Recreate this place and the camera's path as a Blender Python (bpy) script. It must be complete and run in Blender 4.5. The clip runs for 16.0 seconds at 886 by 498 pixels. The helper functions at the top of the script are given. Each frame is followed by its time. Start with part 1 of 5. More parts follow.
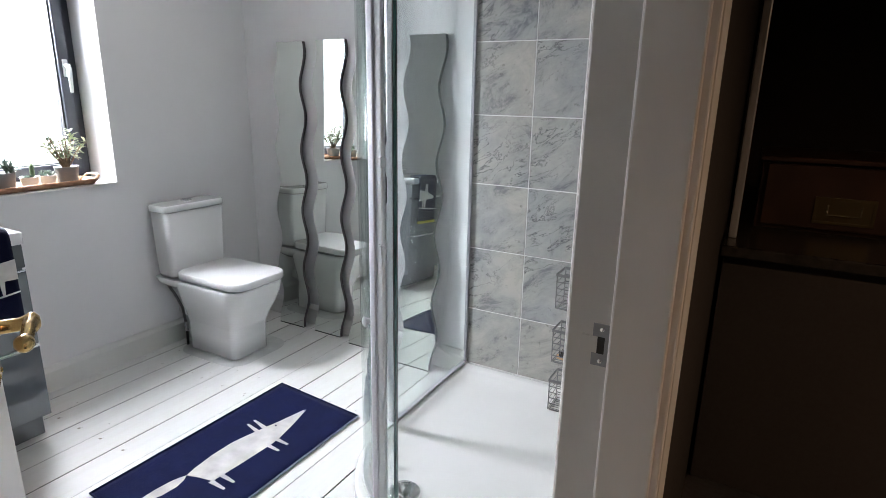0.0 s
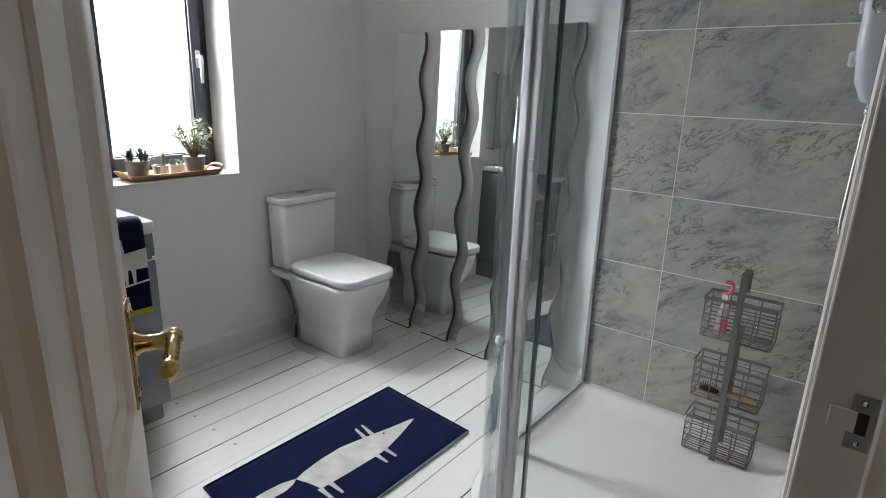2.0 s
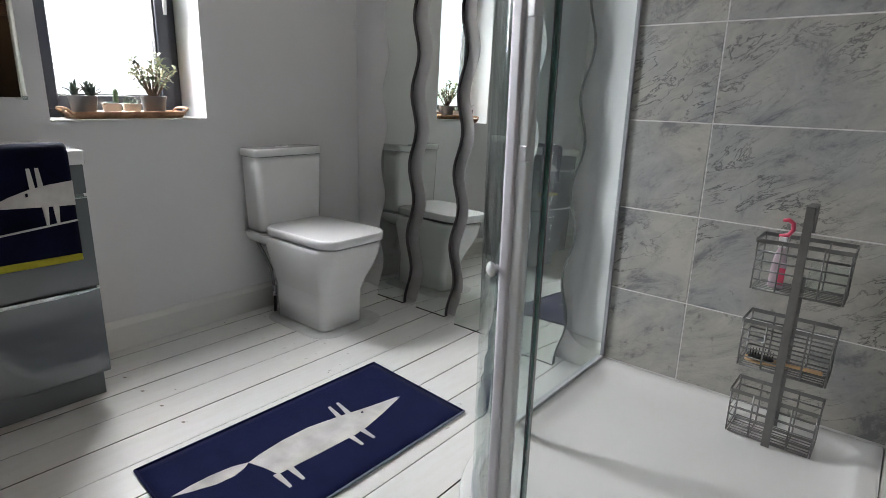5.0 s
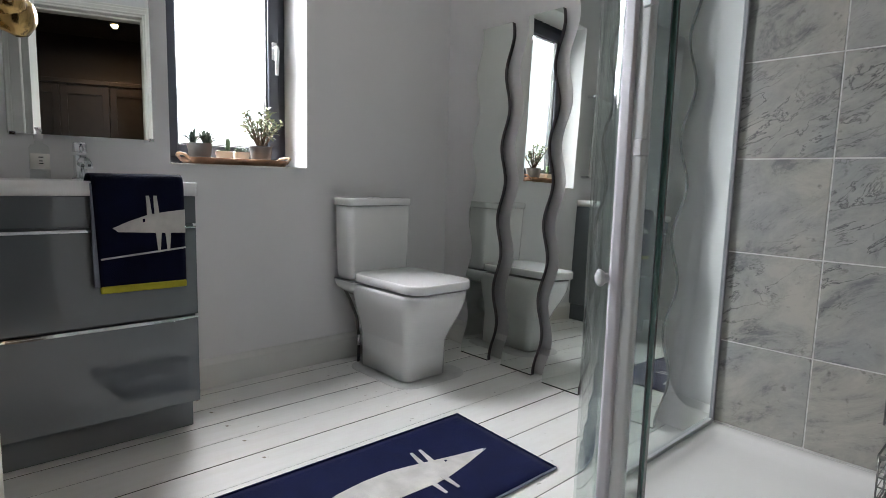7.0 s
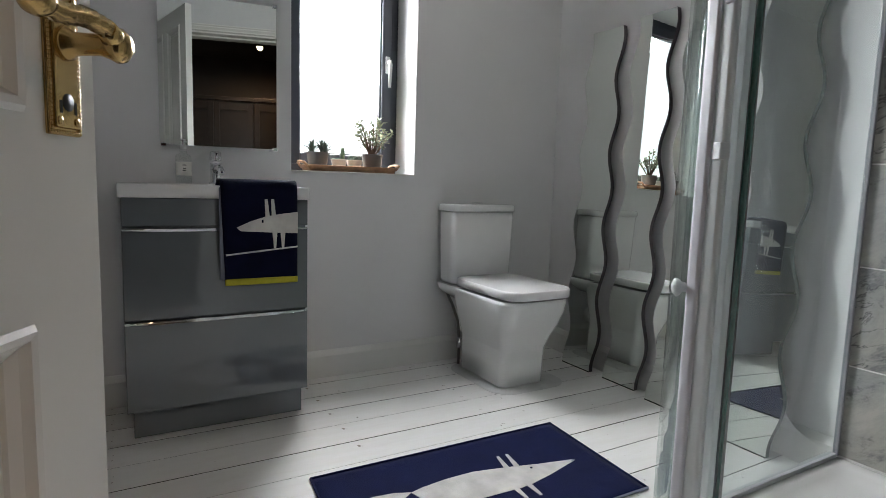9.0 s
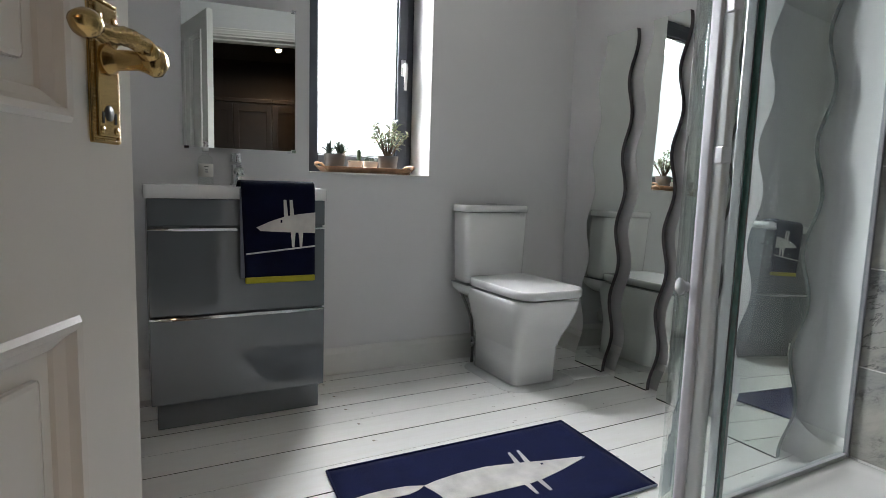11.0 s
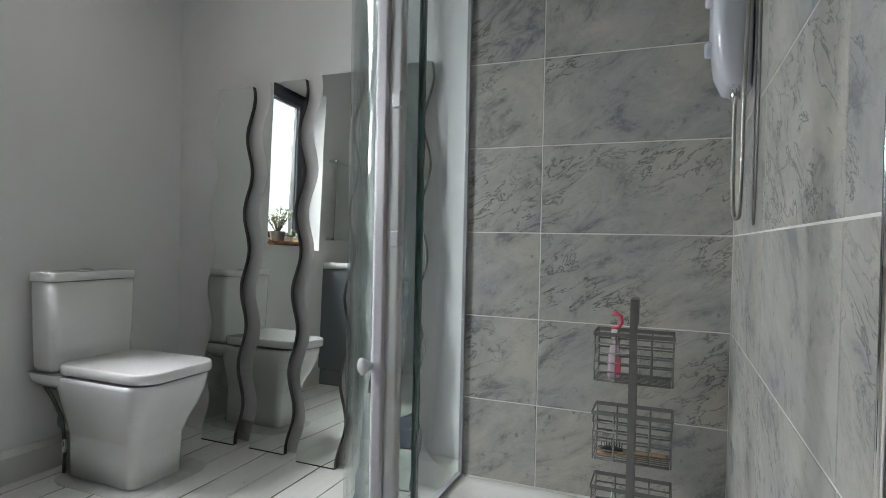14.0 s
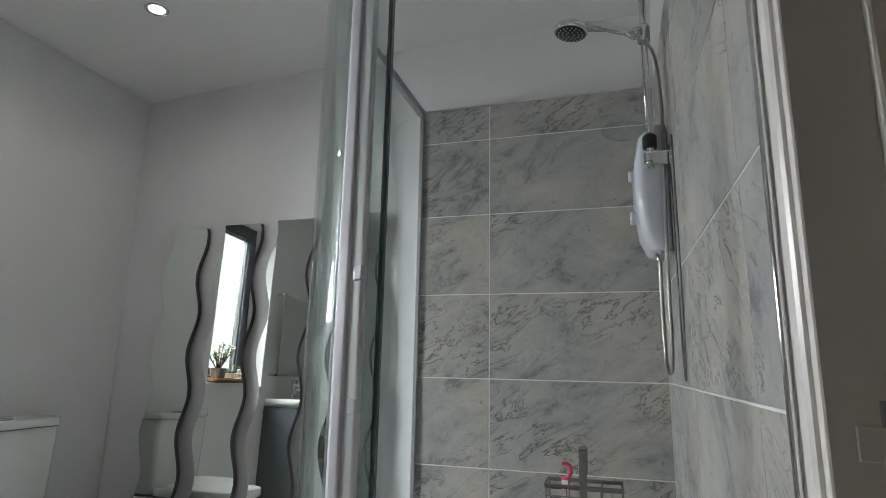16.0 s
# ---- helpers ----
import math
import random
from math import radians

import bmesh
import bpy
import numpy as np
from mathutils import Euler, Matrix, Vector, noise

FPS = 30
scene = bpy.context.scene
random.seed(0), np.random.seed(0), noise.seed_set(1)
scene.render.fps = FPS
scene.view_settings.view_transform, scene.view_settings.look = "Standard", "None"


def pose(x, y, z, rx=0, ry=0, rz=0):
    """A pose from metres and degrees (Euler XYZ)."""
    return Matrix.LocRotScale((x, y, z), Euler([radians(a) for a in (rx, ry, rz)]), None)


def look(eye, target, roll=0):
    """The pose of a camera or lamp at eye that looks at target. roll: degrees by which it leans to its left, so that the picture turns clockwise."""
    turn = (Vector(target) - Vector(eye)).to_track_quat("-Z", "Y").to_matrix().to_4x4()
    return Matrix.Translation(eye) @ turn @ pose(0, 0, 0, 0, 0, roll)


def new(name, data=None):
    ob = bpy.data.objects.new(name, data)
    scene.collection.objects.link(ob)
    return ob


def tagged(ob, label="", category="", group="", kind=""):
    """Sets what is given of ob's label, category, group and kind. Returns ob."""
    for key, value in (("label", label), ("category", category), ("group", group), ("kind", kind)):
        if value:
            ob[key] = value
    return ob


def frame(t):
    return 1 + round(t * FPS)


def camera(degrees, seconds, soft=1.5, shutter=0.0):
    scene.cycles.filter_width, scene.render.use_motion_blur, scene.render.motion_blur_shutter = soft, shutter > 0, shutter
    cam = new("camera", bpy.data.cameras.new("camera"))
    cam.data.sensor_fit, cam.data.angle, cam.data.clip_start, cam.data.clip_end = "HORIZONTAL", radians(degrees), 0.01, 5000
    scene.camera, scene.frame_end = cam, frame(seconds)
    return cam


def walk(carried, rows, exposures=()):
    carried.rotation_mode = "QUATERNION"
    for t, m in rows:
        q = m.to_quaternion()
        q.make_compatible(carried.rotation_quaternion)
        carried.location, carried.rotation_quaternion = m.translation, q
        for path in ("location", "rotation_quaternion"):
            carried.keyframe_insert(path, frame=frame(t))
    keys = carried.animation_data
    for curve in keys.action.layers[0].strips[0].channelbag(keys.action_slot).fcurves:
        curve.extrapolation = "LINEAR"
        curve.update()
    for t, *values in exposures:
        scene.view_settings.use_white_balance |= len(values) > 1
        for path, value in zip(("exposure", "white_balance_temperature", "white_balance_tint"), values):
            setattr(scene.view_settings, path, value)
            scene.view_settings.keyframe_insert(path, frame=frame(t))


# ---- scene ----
cam = camera(76.0, 16.0, soft=0.55)
PATH = [
    (0, (2.723, 0.682, 1.357), (1.795, 2.375, 0.836), 1.1),
    (0.5, (2.649, 0.706, 1.352), (1.669, 2.369, 0.828), 1.2),
    (1, (2.592, 0.712, 1.343), (1.56, 2.341, 0.814), 1.4),
    (1.5, (2.546, 0.726, 1.342), (1.419, 2.289, 0.807), 1.6),
    (2, (2.5, 0.751, 1.35), (1.322, 2.273, 0.806), 1.8),
    (2.5, (2.466, 0.794, 1.327), (1.279, 2.312, 0.792), 1.8),
    (3, (2.456, 0.845, 1.309), (1.265, 2.359, 0.772), 1.8),
    (3.5, (2.441, 0.952, 1.266), (1.233, 2.452, 0.725), 1.7),
    (4, (2.421, 1.006, 1.207), (1.207, 2.499, 0.664), 1.5),
    (6.5, (2.347, 1.061, 0.872), (0.997, 2.498, 0.535), 1.3),
    (7, (2.338, 1.033, 0.882), (0.875, 2.375, 0.643), 1.5),
    (7.5, (2.323, 1.046, 0.864), (0.752, 2.266, 0.654), 1.5),
    (8, (2.344, 1.058, 0.864), (0.71, 2.192, 0.656), 1.7),
    (8.5, (2.387, 1.089, 0.875), (0.697, 2.136, 0.653), 1.7),
    (11, (2.46, 1.073, 0.882), (0.716, 2.026, 0.658), 1.8),
    (11.5, (2.47, 1.08, 0.902), (0.824, 2.193, 0.676), 1.8),
    (12, (2.457, 1.093, 0.875), (0.937, 2.377, 0.666), 1.5),
    (12.5, (2.42, 1.113, 0.892), (1.074, 2.577, 0.68), 1.1),
    (13, (2.313, 1.056, 0.929), (1.261, 2.746, 0.739), 1.3),
    (13.5, (2.287, 1.05, 0.956), (1.43, 2.851, 0.817), 1.1),
    (14, (2.292, 1.041, 0.944), (1.545, 2.896, 0.914), 1.2),
    (14.5, (2.306, 1.036, 0.96), (1.631, 2.916, 1.064), 1.1),
    (15, (2.292, 1.018, 0.966), (1.685, 2.91, 1.187), 1.1),
    (15.5, (2.298, 0.991, 0.995), (1.713, 2.877, 1.309), 1.2),
    (16, (2.295, 0.969, 1.019), (1.734, 2.846, 1.423), 1.1),
]
EXPOSURES = [(0.0, 0.05, 5950, 10), (1.0, -0.38, 5930, 9), (1.5, -0.50, 5900, 8), (2.2, -0.62, 6250, 9), (3.5, -0.68, 6300, 10), (6.5, -0.48, 6200, 10), (8.0, -0.68, 6200, 9), (11.0, -0.60, 6200, 8), (12.5, -0.62, 6150, 8), (14.5, -0.64, 6200, 6), (16.0, -0.66, 6200, 6)]
walk(cam, [(t, look(eye, target, roll)) for t, eye, target, roll in PATH], EXPOSURES)

# ---- light ----
world = bpy.data.worlds.new("overcast_sky")
scene.world = world
world.use_nodes = True
_n = world.node_tree.nodes
_sky = _n.new("ShaderNodeTexSky")
_sky.sky_type = "NISHITA"
_sky.sun_disc = False
_sky.sun_elevation, _sky.sun_rotation = radians(48), radians(250)
_sky.air_density, _sky.dust_density = 1.0, 4.0
world.node_tree.links.new(_sky.outputs[0], _n["Background"].inputs[0])
_n["Background"].inputs[1].default_value = 0.12
sun = new("sun", bpy.data.lights.new("sun", "SUN"))
sun.data.energy, sun.data.angle, sun.data.color = 0.8, radians(15), (1.0, 0.97, 0.93)
sun.matrix_world = look((-6, 4, 7), (0, 1.9, 1))
WINDOW_POWER, LAMP_POWER = 825.0, 13.0
daylight = new("window_daylight", bpy.data.lights.new("window_daylight", "AREA"))
daylight.data.shape, daylight.data.size, daylight.data.size_y = "RECTANGLE", 1.5, 1.7
daylight.data.energy, daylight.data.color = WINDOW_POWER, (1.0, 0.985, 0.985)
daylight.matrix_world = look((-0.95, 1.985, 2.2), (0.7, 2.0, 1.03))


# ---- materials ----
def material(name, color, rough=0.5, metal=0.0, vary=0.06, scale=6.0, grain=90.0, bump=0.0, coat=0.0, spec=0.5):
    """Paint, ceramic, metal or plastic with two scales of variation."""
    m = bpy.data.materials.new(name)
    m.use_nodes = True
    nt = m.node_tree
    b = nt.nodes["Principled BSDF"]
    b.inputs["Metallic"].default_value = metal
    b.inputs["Specular IOR Level"].default_value = spec
    b.inputs["Coat Weight"].default_value = coat
    co = nt.nodes.new("ShaderNodeTexCoord")
    big, fine = nt.nodes.new("ShaderNodeTexNoise"), nt.nodes.new("ShaderNodeTexNoise")
    big.inputs["Scale"].default_value, fine.inputs["Scale"].default_value = scale, grain
    big.inputs["Detail"].default_value = 4
    for t in (big, fine):
        nt.links.new(co.outputs["Object"], t.inputs["Vector"])
    ramp = nt.nodes.new("ShaderNodeValToRGB")
    ramp.color_ramp.elements[0].position, ramp.color_ramp.elements[1].position = 0.3, 0.7
    lo, hi = [max(0, c * (1 - vary)) for c in color], [min(1, c * (1 + vary)) for c in color]
    ramp.color_ramp.elements[0].color, ramp.color_ramp.elements[1].color = (*lo, 1), (*hi, 1)
    nt.links.new(big.outputs["Fac"], ramp.inputs["Fac"])
    nt.links.new(ramp.outputs["Color"], b.inputs["Base Color"])
    r = nt.nodes.new("ShaderNodeMapRange")
    r.inputs["To Min"].default_value, r.inputs["To Max"].default_value = rough * 0.85, min(1, rough * 1.15)
    nt.links.new(fine.outputs["Fac"], r.inputs["Value"])
    nt.links.new(r.outputs["Result"], b.inputs["Roughness"])
    if bump:
        bp = nt.nodes.new("ShaderNodeBump")
        bp.inputs["Strength"].default_value, bp.inputs["Distance"].default_value = bump, 0.002
        nt.links.new(fine.outputs["Fac"], bp.inputs["Height"])
        nt.links.new(bp.outputs["Normal"], b.inputs["Normal"])
    return m


def pane_material(name, tint, gloss):
    """Thin clear glass: what is behind it, tinted, under a weak Fresnel mirror."""
    m = bpy.data.materials.new(name)
    m.use_nodes = True
    nt = m.node_tree
    nt.nodes.remove(nt.nodes["Principled BSDF"])
    clear, shine, mix = (nt.nodes.new(k) for k in ("ShaderNodeBsdfTransparent", "ShaderNodeBsdfGlossy", "ShaderNodeMixShader"))
    clear.inputs["Color"].default_value = (*tint, 1)
    shine.inputs["Roughness"].default_value = 0.01
    lw, pw, ml = nt.nodes.new("ShaderNodeLayerWeight"), nt.nodes.new("ShaderNodeMath"), nt.nodes.new("ShaderNodeMath")
    lw.inputs["Blend"].default_value = 0.5
    pw.operation, ml.operation = "POWER", "MULTIPLY_ADD"
    pw.inputs[1].default_value = 4.0
    ml.inputs[1].default_value, ml.inputs[2].default_value = gloss, 0.025
    nt.links.new(lw.outputs["Facing"], pw.inputs[0])
    nt.links.new(pw.outputs[0], ml.inputs[0])
    nt.links.new(ml.outputs[0], mix.inputs[0])
    nt.links.new(clear.outputs[0], mix.inputs[1])
    nt.links.new(shine.outputs[0], mix.inputs[2])
    nt.links.new(mix.outputs[0], nt.nodes["Material Output"].inputs["Surface"])
    return m


def marble_tile():
    """Grey matt porcelain with cloudy patches and dark broken veins; every tile differs."""
    m = bpy.data.materials.new("grey_marble_tile")
    m.use_nodes = True
    nt = m.node_tree
    b = nt.nodes["Principled BSDF"]
    co, inf, add = nt.nodes.new("ShaderNodeTexCoord"), nt.nodes.new("ShaderNodeObjectInfo"), nt.nodes.new("ShaderNodeVectorMath")
    mul = nt.nodes.new("ShaderNodeVectorMath")
    mul.operation = "SCALE"
    mul.inputs[0].default_value = (37.0, 17.0, 29.0)
    nt.links.new(inf.outputs["Random"], mul.inputs["Scale"])
    nt.links.new(co.outputs["Object"], add.inputs[0])
    nt.links.new(mul.outputs[0], add.inputs[1])
    cloud, soft = nt.nodes.new("ShaderNodeTexNoise"), nt.nodes.new("ShaderNodeTexNoise")
    cloud.inputs["Scale"].default_value, cloud.inputs["Detail"].default_value, cloud.inputs["Distortion"].default_value = 6.0, 11, 0.45
    cloud.inputs["Roughness"].default_value = 0.74
    soft.inputs["Scale"].default_value, soft.inputs["Detail"].default_value = 2.2, 3
    slant, stretch = nt.nodes.new("ShaderNodeMapping"), nt.nodes.new("ShaderNodeMapping")
    slant.inputs["Rotation"].default_value = (radians(-30), radians(27), 0)
    stretch.inputs["Scale"].default_value = (3.2, 3.2, 10.5)
    feather = nt.nodes.new("ShaderNodeMapping")
    feather.inputs["Scale"].default_value = (0.75, 0.75, 1.5)
    nt.links.new(add.outputs[0], slant.inputs["Vector"])
    nt.links.new(slant.outputs[0], feather.inputs["Vector"])
    vein = nt.nodes.new("ShaderNodeTexNoise")
    vein.inputs["Scale"].default_value, vein.inputs["Detail"].default_value, vein.inputs["Distortion"].default_value = 1.6, 9, 0.45
    vein.inputs["Roughness"].default_value = 0.62
    nt.links.new(add.outputs[0], soft.inputs["Vector"])
    nt.links.new(feather.outputs[0], cloud.inputs["Vector"])
    nt.links.new(slant.outputs[0], stretch.inputs["Vector"])
    nt.links.new(stretch.outputs[0], vein.inputs["Vector"])
    ramp = nt.nodes.new("ShaderNodeValToRGB")
    cr = ramp.color_ramp
    cr.elements[0].position, cr.elements[0].color = 0.37, (0.215, 0.22, 0.225, 1)
    cr.elements[1].position, cr.elements[1].color = 0.60, (0.475, 0.463, 0.435, 1)
    e = cr.elements.new(0.45)
    e.color = (0.375, 0.370, 0.352, 1)
    nt.links.new(cloud.outputs["Fac"], ramp.inputs["Fac"])
    line = nt.nodes.new("ShaderNodeValToRGB")
    lr = line.color_ramp
    lr.elements[0].position, lr.elements[0].color = 0.483, (0, 0, 0, 1)
    lr.elements[1].position, lr.elements[1].color = 0.515, (0, 0, 0, 1)
    k = lr.elements.new(0.5)
    k.color = (1, 1, 1, 1)
    nt.links.new(vein.outputs["Fac"], line.inputs["Fac"])
    gate = nt.nodes.new("ShaderNodeValToRGB")
    gate.color_ramp.elements[0].position, gate.color_ramp.elements[1].position = 0.46, 0.60
    nt.links.new(soft.outputs["Fac"], gate.inputs["Fac"])
    both = nt.nodes.new("ShaderNodeMath")
    both.operation = "MULTIPLY"
    nt.links.new(line.outputs["Color"], both.inputs[0])
    nt.links.new(gate.outputs["Color"], both.inputs[1])
    dark = nt.nodes.new("ShaderNodeMixRGB")
    dark.inputs["Color2"].default_value = (0.085, 0.088, 0.09, 1)
    nt.links.new(both.outputs[0], dark.inputs["Fac"])
    # warm and cool patches, and small pits
    patch, pits = nt.nodes.new("ShaderNodeTexNoise"), nt.nodes.new("ShaderNodeTexNoise")
    patch.inputs["Scale"].default_value, patch.inputs["Detail"].default_value = 3.2, 6
    pits.inputs["Scale"].default_value, pits.inputs["Detail"].default_value = 38.0, 6
    tone, speck = nt.nodes.new("ShaderNodeValToRGB"), nt.nodes.new("ShaderNodeValToRGB")
    tone.color_ramp.elements[0].position, tone.color_ramp.elements[0].color = 0.38, (0.84, 0.87, 0.90, 1)
    tone.color_ramp.elements[1].position, tone.color_ramp.elements[1].color = 0.60, (1.0, 0.985, 0.94, 1)
    speck.color_ramp.elements[0].position, speck.color_ramp.elements[0].color = 0.25, (0.55, 0.55, 0.55, 1)
    speck.color_ramp.elements[1].position, speck.color_ramp.elements[1].color = 0.36, (1, 1, 1, 1)
    for t, q in ((patch, tone), (pits, speck)):
        nt.links.new(add.outputs[0], t.inputs["Vector"])
        nt.links.new(t.outputs["Fac"], q.inputs["Fac"])
    m1, m2 = nt.nodes.new("ShaderNodeMixRGB"), nt.nodes.new("ShaderNodeMixRGB")
    m1.blend_type = m2.blend_type = "MULTIPLY"
    m1.inputs["Fac"].default_value = m2.inputs["Fac"].default_value = 1.0
    nt.links.new(ramp.outputs["Color"], m1.inputs["Color1"])
    nt.links.new(tone.outputs["Color"], m1.inputs["Color2"])
    nt.links.new(m1.outputs[0], m2.inputs["Color1"])
    nt.links.new(speck.outputs["Color"], m2.inputs["Color2"])
    nt.links.new(m2.outputs[0], dark.inputs["Color1"])
    nt.links.new(dark.outputs[0], b.inputs["Base Color"])
    bp = nt.nodes.new("ShaderNodeBump")
    bp.invert = True
    bp.inputs["Strength"].default_value, bp.inputs["Distance"].default_value = 0.35, 0.002
    nt.links.new(both.outputs[0], bp.inputs["Height"])
    nt.links.new(bp.outputs["Normal"], b.inputs["Normal"])
    b.inputs["Roughness"].default_value = 0.42
    return m


def board_paint():
    """White floor paint, worn and slightly different board by board."""
    m = bpy.data.materials.new("white_floor_paint")
    m.use_nodes = True
    nt = m.node_tree
    b = nt.nodes["Principled BSDF"]
    co, inf = nt.nodes.new("ShaderNodeTexCoord"), nt.nodes.new("ShaderNodeObjectInfo")
    mp = nt.nodes.new("ShaderNodeMapping")
    mp.inputs["Scale"].default_value = (6, 0.8, 1)
    nt.links.new(co.outputs["Object"], mp.inputs["Vector"])
    grain, spots = nt.nodes.new("ShaderNodeTexNoise"), nt.nodes.new("ShaderNodeTexNoise")
    grain.inputs["Scale"].default_value, grain.inputs["Detail"].default_value = 7, 6
    spots.inputs["Scale"].default_value, spots.inputs["Detail"].default_value = 22, 8
    nt.links.new(mp.outputs[0], grain.inputs["Vector"])
    nt.links.new(co.outputs["Object"], spots.inputs["Vector"])
    ramp = nt.nodes.new("ShaderNodeValToRGB")
    ramp.color_ramp.elements[0].position, ramp.color_ramp.elements[0].color = 0.2, (0.755, 0.745, 0.715, 1)
    ramp.color_ramp.elements[1].position, ramp.color_ramp.elements[1].color = 0.6, (0.80, 0.795, 0.775, 1)
    nt.links.new(grain.outputs["Fac"], ramp.inputs["Fac"])
    chip = nt.nodes.new("ShaderNodeValToRGB")
    chip.color_ramp.elements[0].position, chip.color_ramp.elements[1].position = 0.700, 0.72
    nt.links.new(spots.outputs["Fac"], chip.inputs["Fac"])
    worn = nt.nodes.new("ShaderNodeMixRGB")
    worn.inputs["Color2"].default_value = (0.25, 0.21, 0.17, 1)
    nt.links.new(chip.outputs["Color"], worn.inputs["Fac"])
    hue = nt.nodes.new("ShaderNodeHueSaturation")
    val = nt.nodes.new("ShaderNodeMapRange")
    val.inputs["To Min"].default_value, val.inputs["To Max"].default_value = 0.95, 1.03
    nt.links.new(inf.outputs["Random"], val.inputs["Value"])
    nt.links.new(val.outputs[0], hue.inputs["Value"])
    nt.links.new(ramp.outputs["Color"], worn.inputs["Color1"])
    nt.links.new(worn.outputs[0], hue.inputs["Color"])
    nt.links.new(hue.outputs[0], b.inputs["Base Color"])
    bp = nt.nodes.new("ShaderNodeBump")
    bp.inputs["Strength"].default_value, bp.inputs["Distance"].default_value = 0.12, 0.002
    nt.links.new(grain.outputs["Fac"], bp.inputs["Height"])
    nt.links.new(bp.outputs["Normal"], b.inputs["Normal"])
    b.inputs["Roughness"].default_value = 0.38
    return m


def towelling(name, color):
    """Short cotton loops."""
    m = material(name, color, 0.95, vary=0.18, scale=14, grain=420, bump=0.9, spec=0.1)
    m.node_tree.nodes["Principled BSDF"].inputs["Sheen Weight"].default_value = 0.04
    return m


def leaf_material(name, a, c):
    m = material(name, a, 0.5, vary=0.25, scale=40, grain=120)
    inf = m.node_tree.nodes.new("ShaderNodeNewGeometry")
    ramp = m.node_tree.nodes.new("ShaderNodeValToRGB")
    ramp.color_ramp.elements[0].color, ramp.color_ramp.elements[1].color = (*a, 1), (*c, 1)
    m.node_tree.links.new(inf.outputs["Random Per Island"], ramp.inputs["Fac"])
    m.node_tree.links.new(ramp.outputs["Color"], m.node_tree.nodes["Principled BSDF"].inputs["Base Color"])
    return m


WALL = material("pale_grey_wall_paint", (0.765, 0.76, 0.765), 0.6, vary=0.025, scale=2.0, grain=160, bump=0.12)
CEILING = material("white_ceiling_paint", (0.80, 0.80, 0.80), 0.8, vary=0.015, scale=2.0, grain=150, bump=0.1)
GLOSS = material("white_gloss_woodwork", (0.74, 0.725, 0.69), 0.34, vary=0.01, scale=2, grain=8)
SKIRT = material("white_skirting_paint", (0.74, 0.735, 0.71), 0.3, vary=0.015, scale=4, grain=12)
BOARD = board_paint()
PATCH = material("pale_grey_floor_area", (0.62, 0.62, 0.605), 0.4, vary=0.12, scale=12)
NAIL = material("dull_nail_head", (0.16, 0.14, 0.12), 0.6, 0.3)
GAP = material("dark_board_gap", (0.045, 0.04, 0.035), 0.9)
TILE = marble_tile()
GROUT = material("pale_grout", (0.76, 0.76, 0.74), 0.85, vary=0.06, scale=20)
CERAMIC = material("white_ceramic", (0.80, 0.80, 0.795), 0.1, vary=0.01, coat=0.4)
SEAT = material("white_seat_plastic", (0.80, 0.80, 0.80), 0.18, vary=0.01)
ACRYLIC = material("white_tray_acrylic", (0.79, 0.785, 0.77), 0.16, vary=0.015)
CHROME = material("chrome", (0.78, 0.79, 0.80), 0.08, 1.0, vary=0.02)
STEEL = material("brushed_steel_wire", (0.20, 0.20, 0.195), 0.4, 0.8, vary=0.1, scale=30)
HOSE = material("ribbed_steel_hose", (0.40, 0.39, 0.36), 0.3, 1.0, vary=0.08)
SILVER = material("satin_aluminium", (0.66, 0.67, 0.69), 0.34, 0.5, vary=0.03)
MILKY = material("milky_seal_strip", (0.66, 0.69, 0.70), 0.55, vary=0.03, spec=0.25)
SEAL = material("lilac_grey_seal", (0.60, 0.59, 0.64), 0.55, vary=0.03, spec=0.25)
BRASS = material("polished_brass", (0.52, 0.36, 0.15), 0.24, 1.0, vary=0.12, scale=30, grain=90, bump=0.08)
GREY_GLOSS = material("grey_gloss_lacquer", (0.125, 0.14, 0.15), 0.1, vary=0.02, coat=0.5)
GREY_BODY = material("grey_cabinet_side", (0.12, 0.135, 0.145), 0.3, vary=0.02)
ANTHRACITE = material("anthracite_window_frame", (0.045, 0.05, 0.065), 0.35, vary=0.05)
RUBBER = material("black_rubber_seal", (0.02, 0.02, 0.02), 0.6)
MIRROR = material("mirror_silver", (0.80, 0.835, 0.80), 0.0, 1.0, vary=0.0)
GLASS_EDGE = material("green_glass_edge", (0.03, 0.085, 0.075), 0.12, vary=0.2, scale=40, coat=0.5)
# dark mirror sides and backs: colour stands in for shade in the gaps
MIRROR_GAP_SHADE = material("mirror_gap_shade", (0.075, 0.066, 0.07), 0.7)
MIRROR_EDGE = material("mirror_bevel_edge", (0.22, 0.25, 0.245), 0.2, 0.4)
PANE = pane_material("shower_glass", (0.925, 0.955, 0.945), 0.55)
BOTTLE = pane_material("clear_bottle", (0.965, 0.975, 0.965), 0.4)
WINDOW_PANE = pane_material("window_glass", (0.97, 0.98, 0.98), 0.5)
NAVY = towelling("navy_towelling", (0.0055, 0.009, 0.046))
NAVY_DARK = towelling("dark_navy_towelling", (0.0035, 0.0055, 0.022))
CREAM = towelling("cream_towelling", (0.62, 0.60, 0.57))
HEM = towelling("mustard_hem", (0.42, 0.38, 0.04))
GREY_HEM = towelling("grey_edge_binding", (0.20, 0.22, 0.27))
WOOD = material("oiled_acacia_tray", (0.36, 0.20, 0.11), 0.42, vary=0.3, scale=18, grain=140, bump=0.15)
